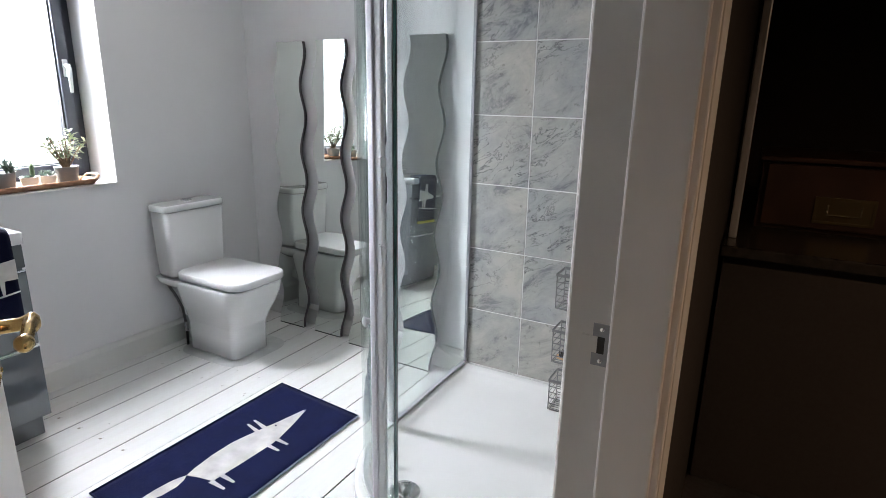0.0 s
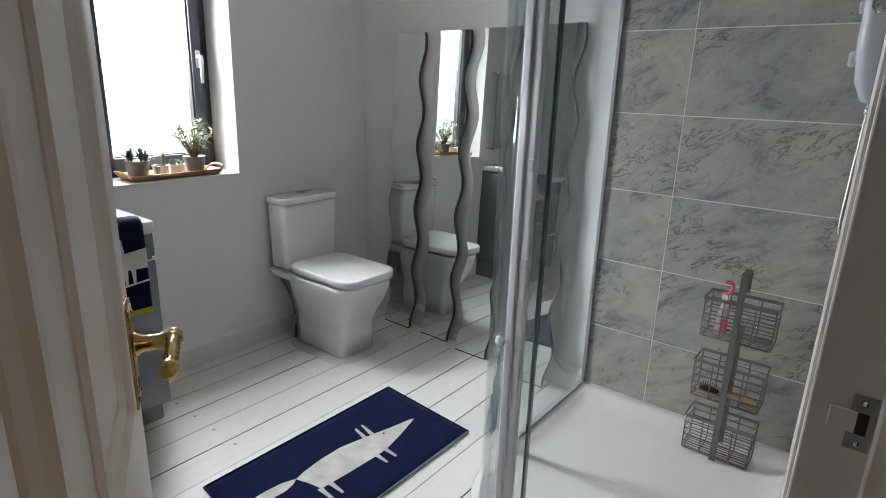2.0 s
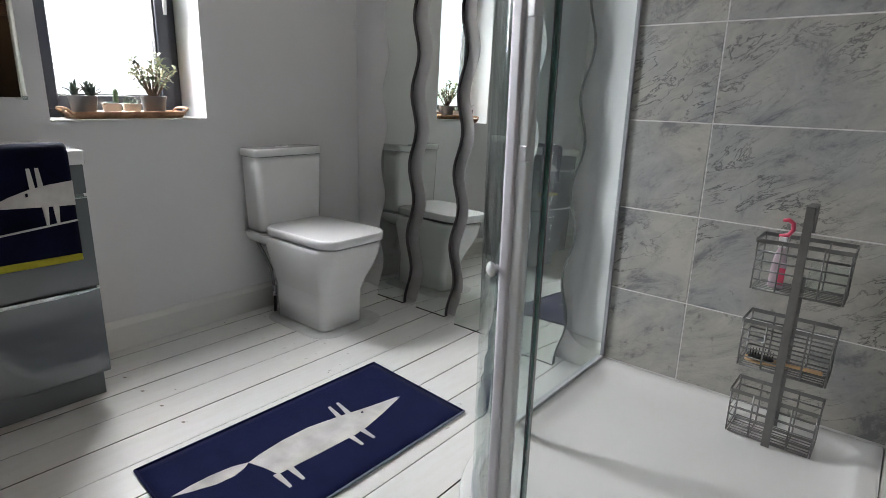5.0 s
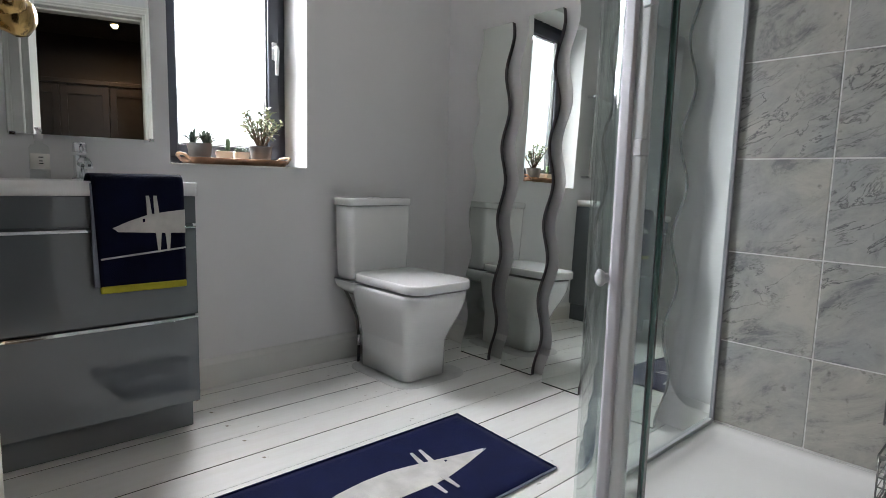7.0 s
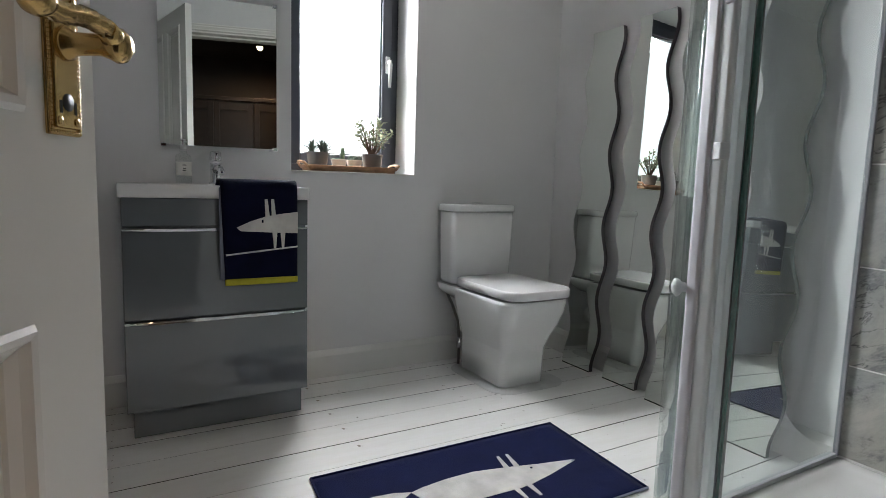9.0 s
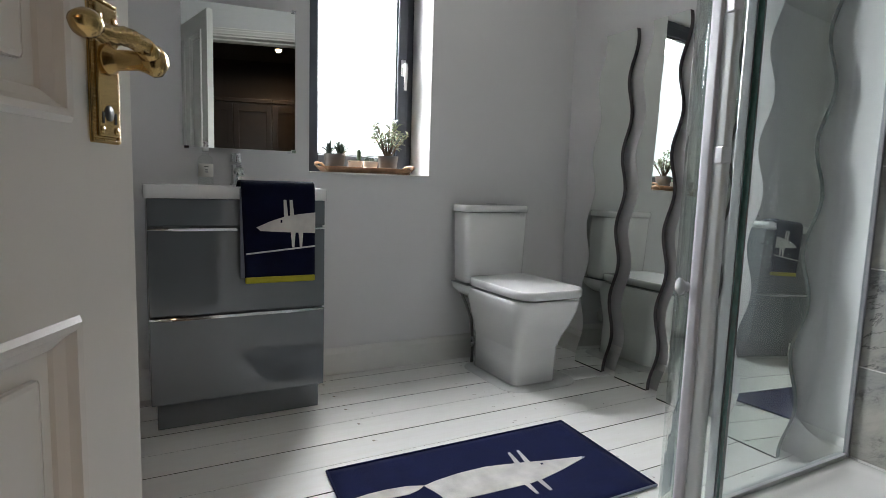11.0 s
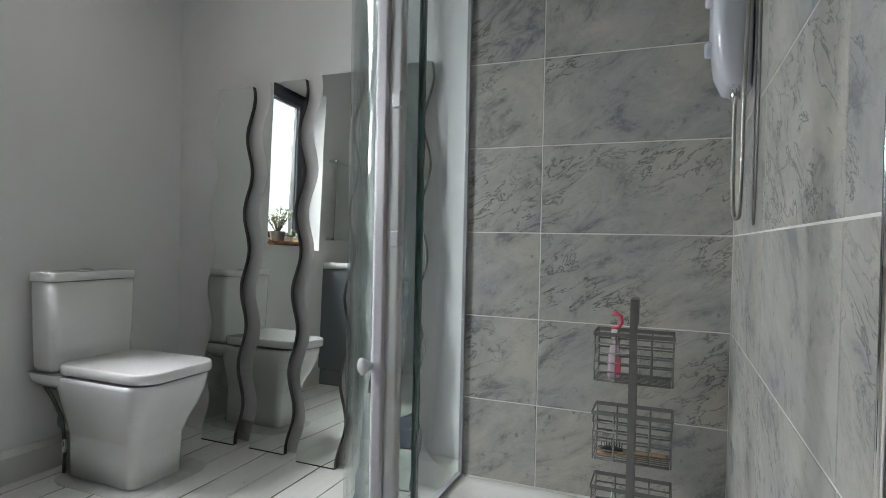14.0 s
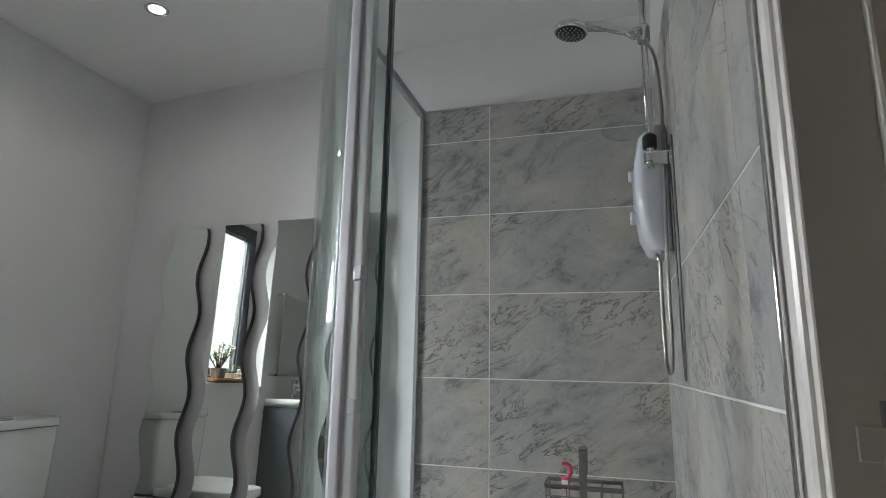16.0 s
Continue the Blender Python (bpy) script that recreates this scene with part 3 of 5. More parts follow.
def enclosure():
    top = thing("shower_enclosure", "curved clear glass shower enclosure with satin aluminium profiles, door slid open", "shower enclosure", (1.62, 2.4, 0.055))
    gx, z0, z1 = 1.590, 0.092, 2.0
    bm = bm_new()
    add_sheet(bm, [(gx, TB - 0.03), (gx, 2.36)], 0.006, z0 + 0.01, z1 - 0.02)
    g = part("fixed_panel", bm, PANE, top, "clear flat glass side panel")
    g.visible_shadow = False
    # wall profile on the tiles
    bm = bm_new()
    add_box(bm, (gx - 0.005, TB - TILE_T - 0.012, z0 - 0.006), (gx + 0.010, TB - TILE_T - 0.001, 2.035), 0.002)
    part("wall_profile", bm, PROFILE, top, "satin aluminium wall channel")
    bm = bm_new()
    add_box(bm, (gx - 0.013, 2.345, z0 - 0.006), (gx + 0.013, 2.372, z1), 0.003)
    part("post", bm, SILVER, top, "satin aluminium upright")
    # rails follow the sides and the curve, top and bottom
    curve = [(gx, TB - 0.032), (gx, ARC_C[1] + 0.02)] + arc_pts(GLASS_R - 0.015, 180, 258, 16)
    for zc, hgt in ((0.0925, 0.012), (2.005, 0.03)):
        bm = bm_new()
        add_sheet(bm, [(x - 0.008, y) for x, y in curve[:2]] + arc_pts(GLASS_R - 0.007, 180, 258, 16), 0.02, zc - 0.006, zc - 0.006 + hgt)
        part("rail", bm, PROFILE if zc > 1 else SILVER, top, "dull metal curved rail")
    # bowed fixed pane and sliding door nested behind one another
    for r, a0, a1, nm in ((GLASS_R - 0.010, 184, 241, "curved_panel"), (GLASS_R - 0.030, 206, 255, "sliding_door")):
        bm = bm_new()
        add_sheet(bm, arc_pts(r, a0, a1, 18), 0.006, z0 + 0.012, z1 - 0.015)
        g = part(nm, bm, PANE, top, "clear bowed glass")
        g.visible_shadow = False
        if nm == "sliding_door":
            door = g
    # lilac-grey meeting seal, and the green cut edge of the door
    bm = bm_new()
    add_sheet(bm, arc_pts(GLASS_R - 0.006, 241.5, 246.8, 4), 0.014, z0 + 0.004, z1 - 0.005)
    part("seal_profile", bm, SEAL, top, "lilac-grey meeting seal")
    bm = bm_new()
    add_sheet(bm, arc_pts(GLASS_R - 0.010, 246.9, 252.0, 4), 0.010, z0 + 0.004, z1 - 0.005)
    part("seal_strip", bm, MILKY, top, "milky plastic seal strip")
    bm = bm_new()
    add_sheet(bm, arc_pts(GLASS_R - 0.029, 255.1, 256.5, 2), 0.010, z0 + 0.008, z1 - 0.012)
    part("glass_edge", bm, GLASS_EDGE, door, "dark green polished glass edge")
    # door knob and rollers
    a = radians(241)
    d = Vector((math.cos(a), math.sin(a), 0))
    m = Matrix.Translation(Vector((ARC_C[0], ARC_C[1], 0.715)) + d * (GLASS_R - 0.004)) @ d.to_track_quat("Z", "Y").to_matrix().to_4x4()
    bm = bm_new()
    add_lathe(bm, [(0.0, 0.0), (0.009, 0.0), (0.008, 0.006), (0.014, 0.010), (0.016, 0.015), (0.011, 0.019), (0.0, 0.020)], seg=20, m=m)
    part("knob", bm, MILKY, door, "small round milky knob")
    for z in (0.945, 1.185):
        a = radians(250.5)
        d = Vector((math.cos(a), math.sin(a), 0))
        bm = bm_new()
        add_box(bm, (-0.010, -0.014, -0.006), (0.010, 0.014, 0.012), 0.002)
        bm.transform(Matrix.Translation(Vector((ARC_C[0], ARC_C[1], z)) + d * (GLASS_R - 0.016)) @ d.to_track_quat("Z", "Y").to_matrix().to_4x4())
        part("clip", bm, SILVER, door, "small square satin metal glass clip")
    for ang, z in ((200, 0.13), (232, 0.13), (226, 1.94), (248, 1.94)):
        a = radians(ang)
        d = Vector((math.cos(a), math.sin(a), 0))
        m = Matrix.Translation(Vector((ARC_C[0], ARC_C[1], z)) + d * (GLASS_R - 0.055)) @ d.to_track_quat("Z", "Y").to_matrix().to_4x4()
        bm = bm_new()
        add_lathe(bm, [(0.0, 0.0), (0.011, 0.0), (0.013, 0.004), (0.013, 0.012), (0.009, 0.016), (0.0, 0.017)], seg=18, m=m)
        part("roller", bm, SILVER, door, "round grey roller")


enclosure()
bm = bm_new()
add_tube(bm, [(X1 - TILE_T + 0.001, SYF - 0.004, 0.001), (X1 - TILE_T + 0.001, SYF - 0.004, TZ)], 0.0045, 8)
setting("trim", bm, CHROME, "slim chrome tile edge trim", "trim")
bm = bm_new()
add_tube(bm, [(SX0 + 0.02, TB - TILE_T + 0.002, TZ + 0.001), (X1 - TILE_T, TB - TILE_T + 0.002, TZ + 0.001)], 0.003, 6)
setting("trim", bm, GROUT, "white sealant line above the tiles", "trim")

# ---- things: leaning mirrors ----


def wavy_mirror(x_bottom, x_top, y_b, label, width=0.190, height=1.625, side=2):
    """Tall wavy mirror that stands on the floor and leans on the wall."""
    top = thing("wavy_mirror", label, "mirror", (x_bottom + width / 2, y_b, 0), group="wavy mirrors along the wall")
    # extra thickness t widens the dark side that imitates the shaded wall strip
    y_t, n, t = Y1 - SKEW * (x_top + width) - 0.0235, 80, 0.022
    left, right = [], []

    def wave(z):
        return 0.018 * math.cos(math.tau * (z - 1.57) / 0.345)

    for k in range(n + 1):
        s = k / n
        x = x_bottom + (x_top - x_bottom) * s + wave(s * height) - wave(0.0) * (1 - s) - wave(height) * s
        y = y_b + (y_t - y_b) * s
        turn = 0.012 * width
        z = 0.0015 + s * (height - 0.0015)
        left.append((x, y, z))
        right.append((x + width, y - turn, z))
    bm = bm_new()
    fl, fr = [bm.verts.new(p) for p in left], [bm.verts.new(p) for p in right]
    bl, br = [bm.verts.new((p[0], p[1] + t, p[2])) for p in left], [bm.verts.new((p[0], p[1] + t, p[2])) for p in right]
    for k in range(n):
        bm.faces.new((fl[k], fr[k], fr[k + 1], fl[k + 1])).material_index = 0
        bm.faces.new((br[k], bl[k], bl[k + 1], br[k + 1])).material_index = 2
        # side faces take the gap-shade colour, except on the fourth mirror
        for q in ((fr[k], br[k], br[k + 1], fr[k + 1]), (bl[k], fl[k], fl[k + 1], bl[k + 1])):
            bm.faces.new(q).material_index = side
    bm.faces.new((fl[n], fr[n], br[n], bl[n])).material_index = 1
    bm.faces.new((fr[0], fl[0], bl[0], br[0])).material_index = 1
    part("glass", bm, (MIRROR, MIRROR_EDGE, MIRROR_GAP_SHADE), top)
    # dark ground edge along the floor
    bm = bm_new()
    add_prism(bm, [(left[0][0], left[0][1] - 0.0012), (right[0][0], right[0][1] - 0.0012), (right[0][0], right[0][1] - 0.0002), (left[0][0], left[0][1] - 0.0002)], 0.0045, Matrix.Translation((0, 0, 0.0005)))
    part("bottom_edge", bm, BLACK, top, "dark ground glass edge")


for xb, xt, yb in ((0.293, 0.318, 3.055), (0.569, 0.626, 3.055), (0.850, 0.918, 3.015), (1.216, 1.240, 2.955)):
    wavy_mirror(xb, xt, yb, "tall frameless wavy mirror leaning against the wall", side=1 if xb > 1.2 else 2)


# ---- things: toilet ----
def toilet():
    top = thing("toilet", "white close-coupled ceramic toilet with closed square lid", "toilet", (0.34, 2.60, 0))
    cy = 2.646
    bm = bm_new()
    rings = []
    # (z, back x, front x, width): straight foot, then a flare to the rim
    for z, xb, xf, w in ((0.0, 0.150, 0.482, 0.214), (0.004, 0.150, 0.482, 0.214), (0.0055, 0.136, 0.494, 0.240), (0.10, 0.136, 0.496, 0.240), (0.165, 0.136, 0.500, 0.243),
                         (0.172, 0.136, 0.504, 0.247), (0.22, 0.134, 0.522, 0.272), (0.28, 0.128, 0.556, 0.318), (0.34, 0.118, 0.584, 0.348), (0.385, 0.10, 0.598, 0.358), (0.402, 0.10, 0.598, 0.356)):
        rings.append([(x, y, z) for x, y in rounded((xb + xf) / 2, cy, xf - xb, w, 0.036 + 0.05 * (z > 0.2) * (z - 0.2) / 0.2, 6)])
    add_loft(bm, rings)
    pan = part("pan", bm, CERAMIC, top)
    bm = bm_new()
    add_loft(bm, [[(x, y, z) for x, y in rounded(cx, cy, w, d, r)] for z, cx, w, d, r in ((0.330, 0.11, 0.14, 0.25, 0.03), (0.352, 0.10, 0.18, 0.31, 0.04), (0.375, 0.10, 0.19, 0.372, 0.04), (0.408, 0.10, 0.19, 0.385, 0.03))])
    part("shelf", bm, CERAMIC, pan)
    for x, y in ((0.35, cy - 0.109), (0.35, cy + 0.109)):
        bm = bm_new()
        m = Matrix.Translation((x, y, 0.045)) @ Matrix.Rotation(radians(90 if y < cy else -90), 4, "X")
        add_lathe(bm, [(0.0, 0.0), (0.008, 0.0), (0.007, 0.003), (0.0, 0.004)], seg=14, m=m)
        part("screw_cap", bm, CHROME, pan, "small chrome fixing cap")
    # cistern, slightly tapered, with a lid that overhangs
    bm = bm_new()
    add_loft(bm, [[(x, y, z) for x, y in rounded(0.080, cy - 0.006, w, d, 0.028, 5)] for z, w, d in ((0.412, 0.124, 0.332), (0.430, 0.132, 0.344), (0.55, 0.137, 0.352), (0.755, 0.142, 0.362))])
    tank = part("cistern", bm, CERAMIC, top)
    bm = bm_new()
    add_loft(bm, [[(x, y, z) for x, y in rounded(0.080, cy - 0.006, 0.152 - s, 0.374 - s, 0.03, 5)] for z, s in ((0.7575, 0.004), (0.760, 0.0), (0.783, 0.0), (0.789, 0.004), (0.792, 0.012))])
    part("cistern_lid", bm, CERAMIC, tank)
    bm = bm_new()
    add_loft(bm, [[(0.080 + r * 0.75 * math.cos(a * math.tau / 24), cy - 0.006 + r * math.sin(a * math.tau / 24), z) for a in range(24)] for r, z in ((0.030, 0.7915), (0.030, 0.797), (0.026, 0.799), (0.024, 0.797))])
    part("flush_button", bm, CHROME, tank, "oval chrome dual flush button")
    # seat ring and lid
    for nm, z0, z1, grow in (("seat", 0.4025, 0.4115, -0.15), ("lid", 0.4125, 0.450, -0.012)):
        bm = bm_new()
        rr = []
        for z, s in ((z0, 0.006), (z0 + 0.003, 0.0), (z1 - 0.007, 0.0), (z1 - 0.002, 0.005), (z1, 0.018)):
            base = rounded(0.372, cy, 0.482 - s + grow, 0.372 - s + grow, 0.075, 7)
            rr.append([(x + (0.016 * (1 - ((y - cy) / 0.19) ** 2) if x > 0.4 else 0), y, z) for x, y in base])
        add_loft(bm, rr)
        part(nm, bm, SEAT, top, "white moulded " + nm)
    for dy in (-0.09, 0.09):
        bm = bm_new()
        add_tube(bm, [(0.155, cy + dy - 0.02, 0.415), (0.155, cy + dy + 0.02, 0.415)], 0.011, 12)
        part("hinge", bm, CHROME, top, "chrome seat hinge")
    # waste and supply behind the pan
    bm = bm_new()
    add_tube(bm, [(0.002, cy - 0.02, 0.18), (0.07, cy - 0.02, 0.18), (0.12, cy - 0.02, 0.20), (0.16, cy - 0.02, 0.22)], 0.045, 16)
    part("waste_pipe", bm, PIPE, top, "white plastic waste pipe")
    bm = bm_new()
    add_tube(bm, [(0.05, cy - 0.155, 0.412), (0.05, cy - 0.15, 0.36), (0.075, cy - 0.13, 0.30), (0.10, cy - 0.11, 0.22), (0.105, cy - 0.10, 0.10), (0.10, cy - 0.10, 0.0)], 0.007, 8)
    part("supply_hose", bm, STEEL, top, "braided supply hose")
    bm = bm_new()
    add_lathe(bm, [(0.0, 0.0), (0.014, 0.0), (0.014, 0.03), (0.011, 0.034), (0.011, 0.05), (0.0, 0.052)], (0.104, cy - 0.10, 0.085), 12)
    part("valve", bm, CHROME, top, "small chrome isolating valve")


toilet()


# ---- things: vanity, basin and what stands on it ----
VY0, VY1 = 1.096, 1.694


def vanity():
    top = thing("vanity_unit", "glossy grey floor-standing vanity with two drawers", "vanity unit", (0.2, 1.37, 0))
    bm = bm_new()
    add_box(bm, (0.0005, VY0 + 0.012, 0.120), (0.408, VY1 - 0.010, 0.812), 0.002)
    part("carcass", bm, GREY_BODY, top)
    bm = bm_new()
    add_box(bm, (0.02, VY0 + 0.030, 0.0), (0.335, VY1 - 0.002, 0.119), 0.002)
    part("plinth", bm, GREY_GLOSS, top, "glossy grey recessed plinth")
    bm = bm_new()
    add_box(bm, (0.4085, VY0 + 0.010, 0.722), (0.428, VY1 - 0.008, 0.811), 0.0025)
    part("front_panel", bm, GREY_GLOSS, top)
    for z0, z1 in ((0.422, 0.710), (0.122, 0.412)):
        bm = bm_new()
        add_box(bm, (0.4085, VY0 + 0.010, z0), (0.428, VY1 - 0.008, z1), 0.0025)
        d = part("drawer_front", bm, GREY_GLOSS, top)
        # slim chrome lip that swells towards the middle of the top edge
        bm = bm_new()
        rings, n = [], 36
        for k in range(n + 1):
            s = k / n
            y = VY0 + 0.011 + s * (VY1 - VY0 - 0.02)
            e = min(1.0, min(s, 1 - s) / 0.16)
            e = e * e * (3 - 2 * e)
            rings.append([(0.411, y, z1 + 0.0005), (0.430 + 0.005 * e, y, z1 + 0.0005), (0.431 + 0.006 * e, y, z1 - 0.0015 - 0.003 * e), (0.4285 + 0.004 * e, y, z1 - 0.0022 - 0.003 * e), (0.4285, y, z1 + 0.004), (0.411, y, z1 + 0.004)])
        add_loft(bm, rings, smooth=False)
        part("handle", bm, CHROME, d, "full-width chrome lip handle")


def basin():
    top = thing("wash_basin", "white ceramic inset basin over the vanity", "basin", (0.22, 1.37, 0.82))
    bm = bm_new()
    cx, cy = 0.2215, 1.394
    outer = rounded(cx, cy, 0.441, 0.594, 0.012, 4)
    inner = rounded(cx + 0.035, cy, 0.31, 0.49, 0.07, 4)
    rings = []
    for src, z, k in ((outer, 0.8125, 1), (outer, 0.852, 1), (outer, 0.855, 0.994), (inner, 0.855, 1), (inner, 0.855, 0.985), (inner, 0.800, 0.90), (inner, 0.770, 0.78), (inner, 0.764, 0.4)):
        ox = cx if src is outer else cx + 0.035
        rings.append([(ox + (x - ox) * k, cy + (y - cy) * k, z) for x, y in src])
    add_loft(bm, rings)
    part("bowl", bm, CERAMIC, top)
    bm = bm_new()
    add_lathe(bm, [(0.0, 0.0), (0.031, 0.0), (0.032, 0.003), (0.026, 0.005), (0.0, 0.006)], (cx + 0.03, cy, 0.764), 20)
    part("plug", bm, CHROME, top, "chrome click waste")


def tap():
    top = thing("mixer_tap", "chrome monobloc basin mixer tap", "tap", (0.065, 1.434, 0.8555))
    bm = bm_new()
    add_lathe(bm, [(0.0, 0.0), (0.026, 0.0), (0.026, 0.006), (0.021, 0.010), (0.020, 0.075), (0.021, 0.08), (0.0, 0.082)], (0.065, 1.434, 0.8555), 24)
    body = part("body", bm, CHROME, top)
    bm = bm_new()
    add_tube(bm, [(0.07, 1.434, 0.905), (0.11, 1.434, 0.918), (0.165, 1.434, 0.915), (0.19, 1.434, 0.905), (0.195, 1.434, 0.893)], [0.014, 0.014, 0.013, 0.012, 0.012], 12)
    part("spout", bm, CHROME, body)
    bm = bm_new()
    add_lathe(bm, [(0.0, 0.0), (0.022, 0.0), (0.023, 0.004), (0.021, 0.03), (0.018, 0.035), (0.0, 0.036)], (0.065, 1.434, 0.945), 24)
    add_box(bm, (0.06, 1.428, 0.972), (0.12, 1.440, 0.980), 0.003)
    part("lever", bm, CHROME, top, "chrome lever")


def soap_bottle():
    top = thing("soap_bottle", "clear glass pump bottle with a small cream label", "bottle", (0.075, 1.319, 0.8555))
    bm = bm_new()
    add_lathe(bm, [(0.0, 0.0), (0.026, 0.0), (0.028, 0.004), (0.028, 0.095), (0.024, 0.106), (0.012, 0.112), (0.012, 0.12), (0.0, 0.121)], (0.075, 1.319, 0.8555), 24)
    b = part("body", bm, BOTTLE, top, "clear glass body")
    b.visible_shadow = False
    bm = bm_new()
    add_lathe(bm, [(0.0, 0.0), (0.013, 0.0), (0.013, 0.014), (0.004, 0.016), (0.004, 0.03), (0.009, 0.032), (0.009, 0.037), (0.0, 0.038)], (0.075, 1.319, 0.982), 14)
    add_box(bm, (0.075, 1.315, 1.012), (0.105, 1.323, 1.018), 0.002)
    part("pump", bm, SEAT, top, "white pump head")
    bm = bm_new()
    add_loft(bm, [[(0.075 + r * math.cos(radians(a)), 1.319 + r * math.sin(radians(a)), z) for a in range(-70, 71, 10)] + [(0.075 + (r - 0.0006) * math.cos(radians(a)), 1.319 + (r - 0.0006) * math.sin(radians(a)), z) for a in range(70, -71, -10)] for r, z in ((0.0288, 0.885), (0.0288, 0.935))])
    lab = part("label", bm, LABEL, top, "cream paper label")
    for z, w in ((0.922, 7), (0.910, 5), (0.902, 6)):
        bm = bm_new()
        add_box(bm, (0.1037, 1.319 - w / 1000, z), (0.1043, 1.319 + w / 1000, z + 0.003))
        part("print_line", bm, INK, lab)


def hand_towel():
    top = thing("hand_towel", "navy hand towel with pale animal pattern over the basin edge", "towel", (0.45, 1.5, 0.861))
    y0, y1, t = 1.388, 1.638, 0.009
    path = [(0.33, 0.80), (0.36, 0.845), (0.385, 0.866), (0.41, 0.8695), (0.435, 0.8695), (0.449, 0.864), (0.455, 0.85)]
    path += [(0.456 + 0.004 * k / 14, 0.85 - 0.322 * k / 14) for k in range(1, 15)]
    bm = bm_new()
    rings = []
    n = 18
    for i, (x, z) in enumerate(path):
        a, c = path[max(i - 1, 0)], path[min(i + 1, len(path) - 1)]
        d = Vector((c[0] - a[0], c[1] - a[1])).normalized()
        nx, nz = -d.y, d.x
        skew = -0.012 * max(0.0, (0.85 - z) / 0.32) if z < 0.85 and i > 5 else 0.0
        front, back = [], []
        for k in range(n + 1):
            y = y0 - skew * (1 - k / n) + (y1 - y0) * k / n
            w = 0.0012 * noise.noise((y * 14, z * 9, x * 9))
            front.append((x + nx * (t + w), y, z + nz * (t + w)))
            back.append((x + nx * w * 0.3 + nx * 0.001, y, z + nz * w * 0.3 + nz * 0.001))
        rings.append(front + back[::-1])
    add_loft(bm, rings)
    cloth = part("cloth", bm, NAVY_DARK, top)
    # folded inner layer shows along one side
    bm = bm_new()
    add_box(bm, (0.4555, y0 - 0.004, 0.545), (0.4625, y0 + 0.012, 0.85), 0.003)
    part("inner_fold", bm, GREY_HEM, cloth, "grey-blue inner fold")
    F = 0.4705
    flat = Matrix.Translation((F - 0.0018, y0, 0.872)) @ Matrix(((0, 0, 1, 0), (1, 0, 0, 0), (0, 1, 0, 0), (0, 0, 0, 1)))

    layer = [0]

    def motif(name, outline, mat, label=""):
        bm = bm_new()
        layer[0] += 1
        add_prism(bm, outline, 0.003 + 0.0002 * layer[0], flat)
        part(name, bm, mat, cloth, label)

    motif("animal_motif", [(0.048, -0.153), (0.09, -0.134), (0.14, -0.117), (0.19, -0.108), (0.250, -0.101), (0.250, -0.174), (0.167, -0.171), (0.061, -0.165)], CREAM, "pale woven animal shape")
    for s in (0.139, 0.160):
        motif("ear_motif", [(s, -0.058), (s + 0.009, -0.058), (s + 0.016, -0.118), (s + 0.002, -0.118)], CREAM)
    for s in (0.164, 0.191):
        motif("leg_motif", [(s, -0.169), (s + 0.016, -0.170), (s + 0.012, -0.224), (s + 0.005, -0.224)], CREAM)
    motif("stripe", [(0.014, -0.241), (0.250, -0.218), (0.250, -0.223), (0.014, -0.246)], CREAM, "thin pale stripe")
    motif("eye_motif", [(0.128, -0.128), (0.134, -0.127), (0.134, -0.137), (0.128, -0.138)], NAVY_DARK)
    bm = bm_new()
    add_box(bm, (0.4585, y0 + 0.011, 0.526), (0.4725, y1 + 0.001, 0.548), 0.004)
    part("hem", bm, HEM, cloth, "mustard woven hem")


def wall_mirror():
    top = thing("wall_mirror", "rectangular frameless mirror on the wall over the basin", "mirror", (0.0, 1.382, 1.02))
    bm = bm_new()
    y0, y1, z0, z1 = 1.246, 1.672, 1.000, 1.556
    add_box(bm, (0.0015, y0, z0), (0.0065, y1, z1), 0.0012, 1)
    hang = Matrix.Translation((0, y0, 0)) @ Matrix.Rotation(radians(-8.2), 4, "Z") @ Matrix.Translation((0, -y0, 0))
    bm.transform(hang)
    part("glass", bm, MIRROR, top)
    for y in (y0 + 0.012, y1 - 0.012):
        for z in (z0, z1):
            bm = bm_new()
            add_box(bm, (0.0005, y - 0.010, z - 0.007), (0.0095 + 0.144 * (y - y0), y + 0.010, z + 0.007), 0.002)
            part("clip", bm, CHROME, top, "small chrome mirror clip")


vanity()
basin()
tap()
soap_bottle()
hand_towel()
wall_mirror()


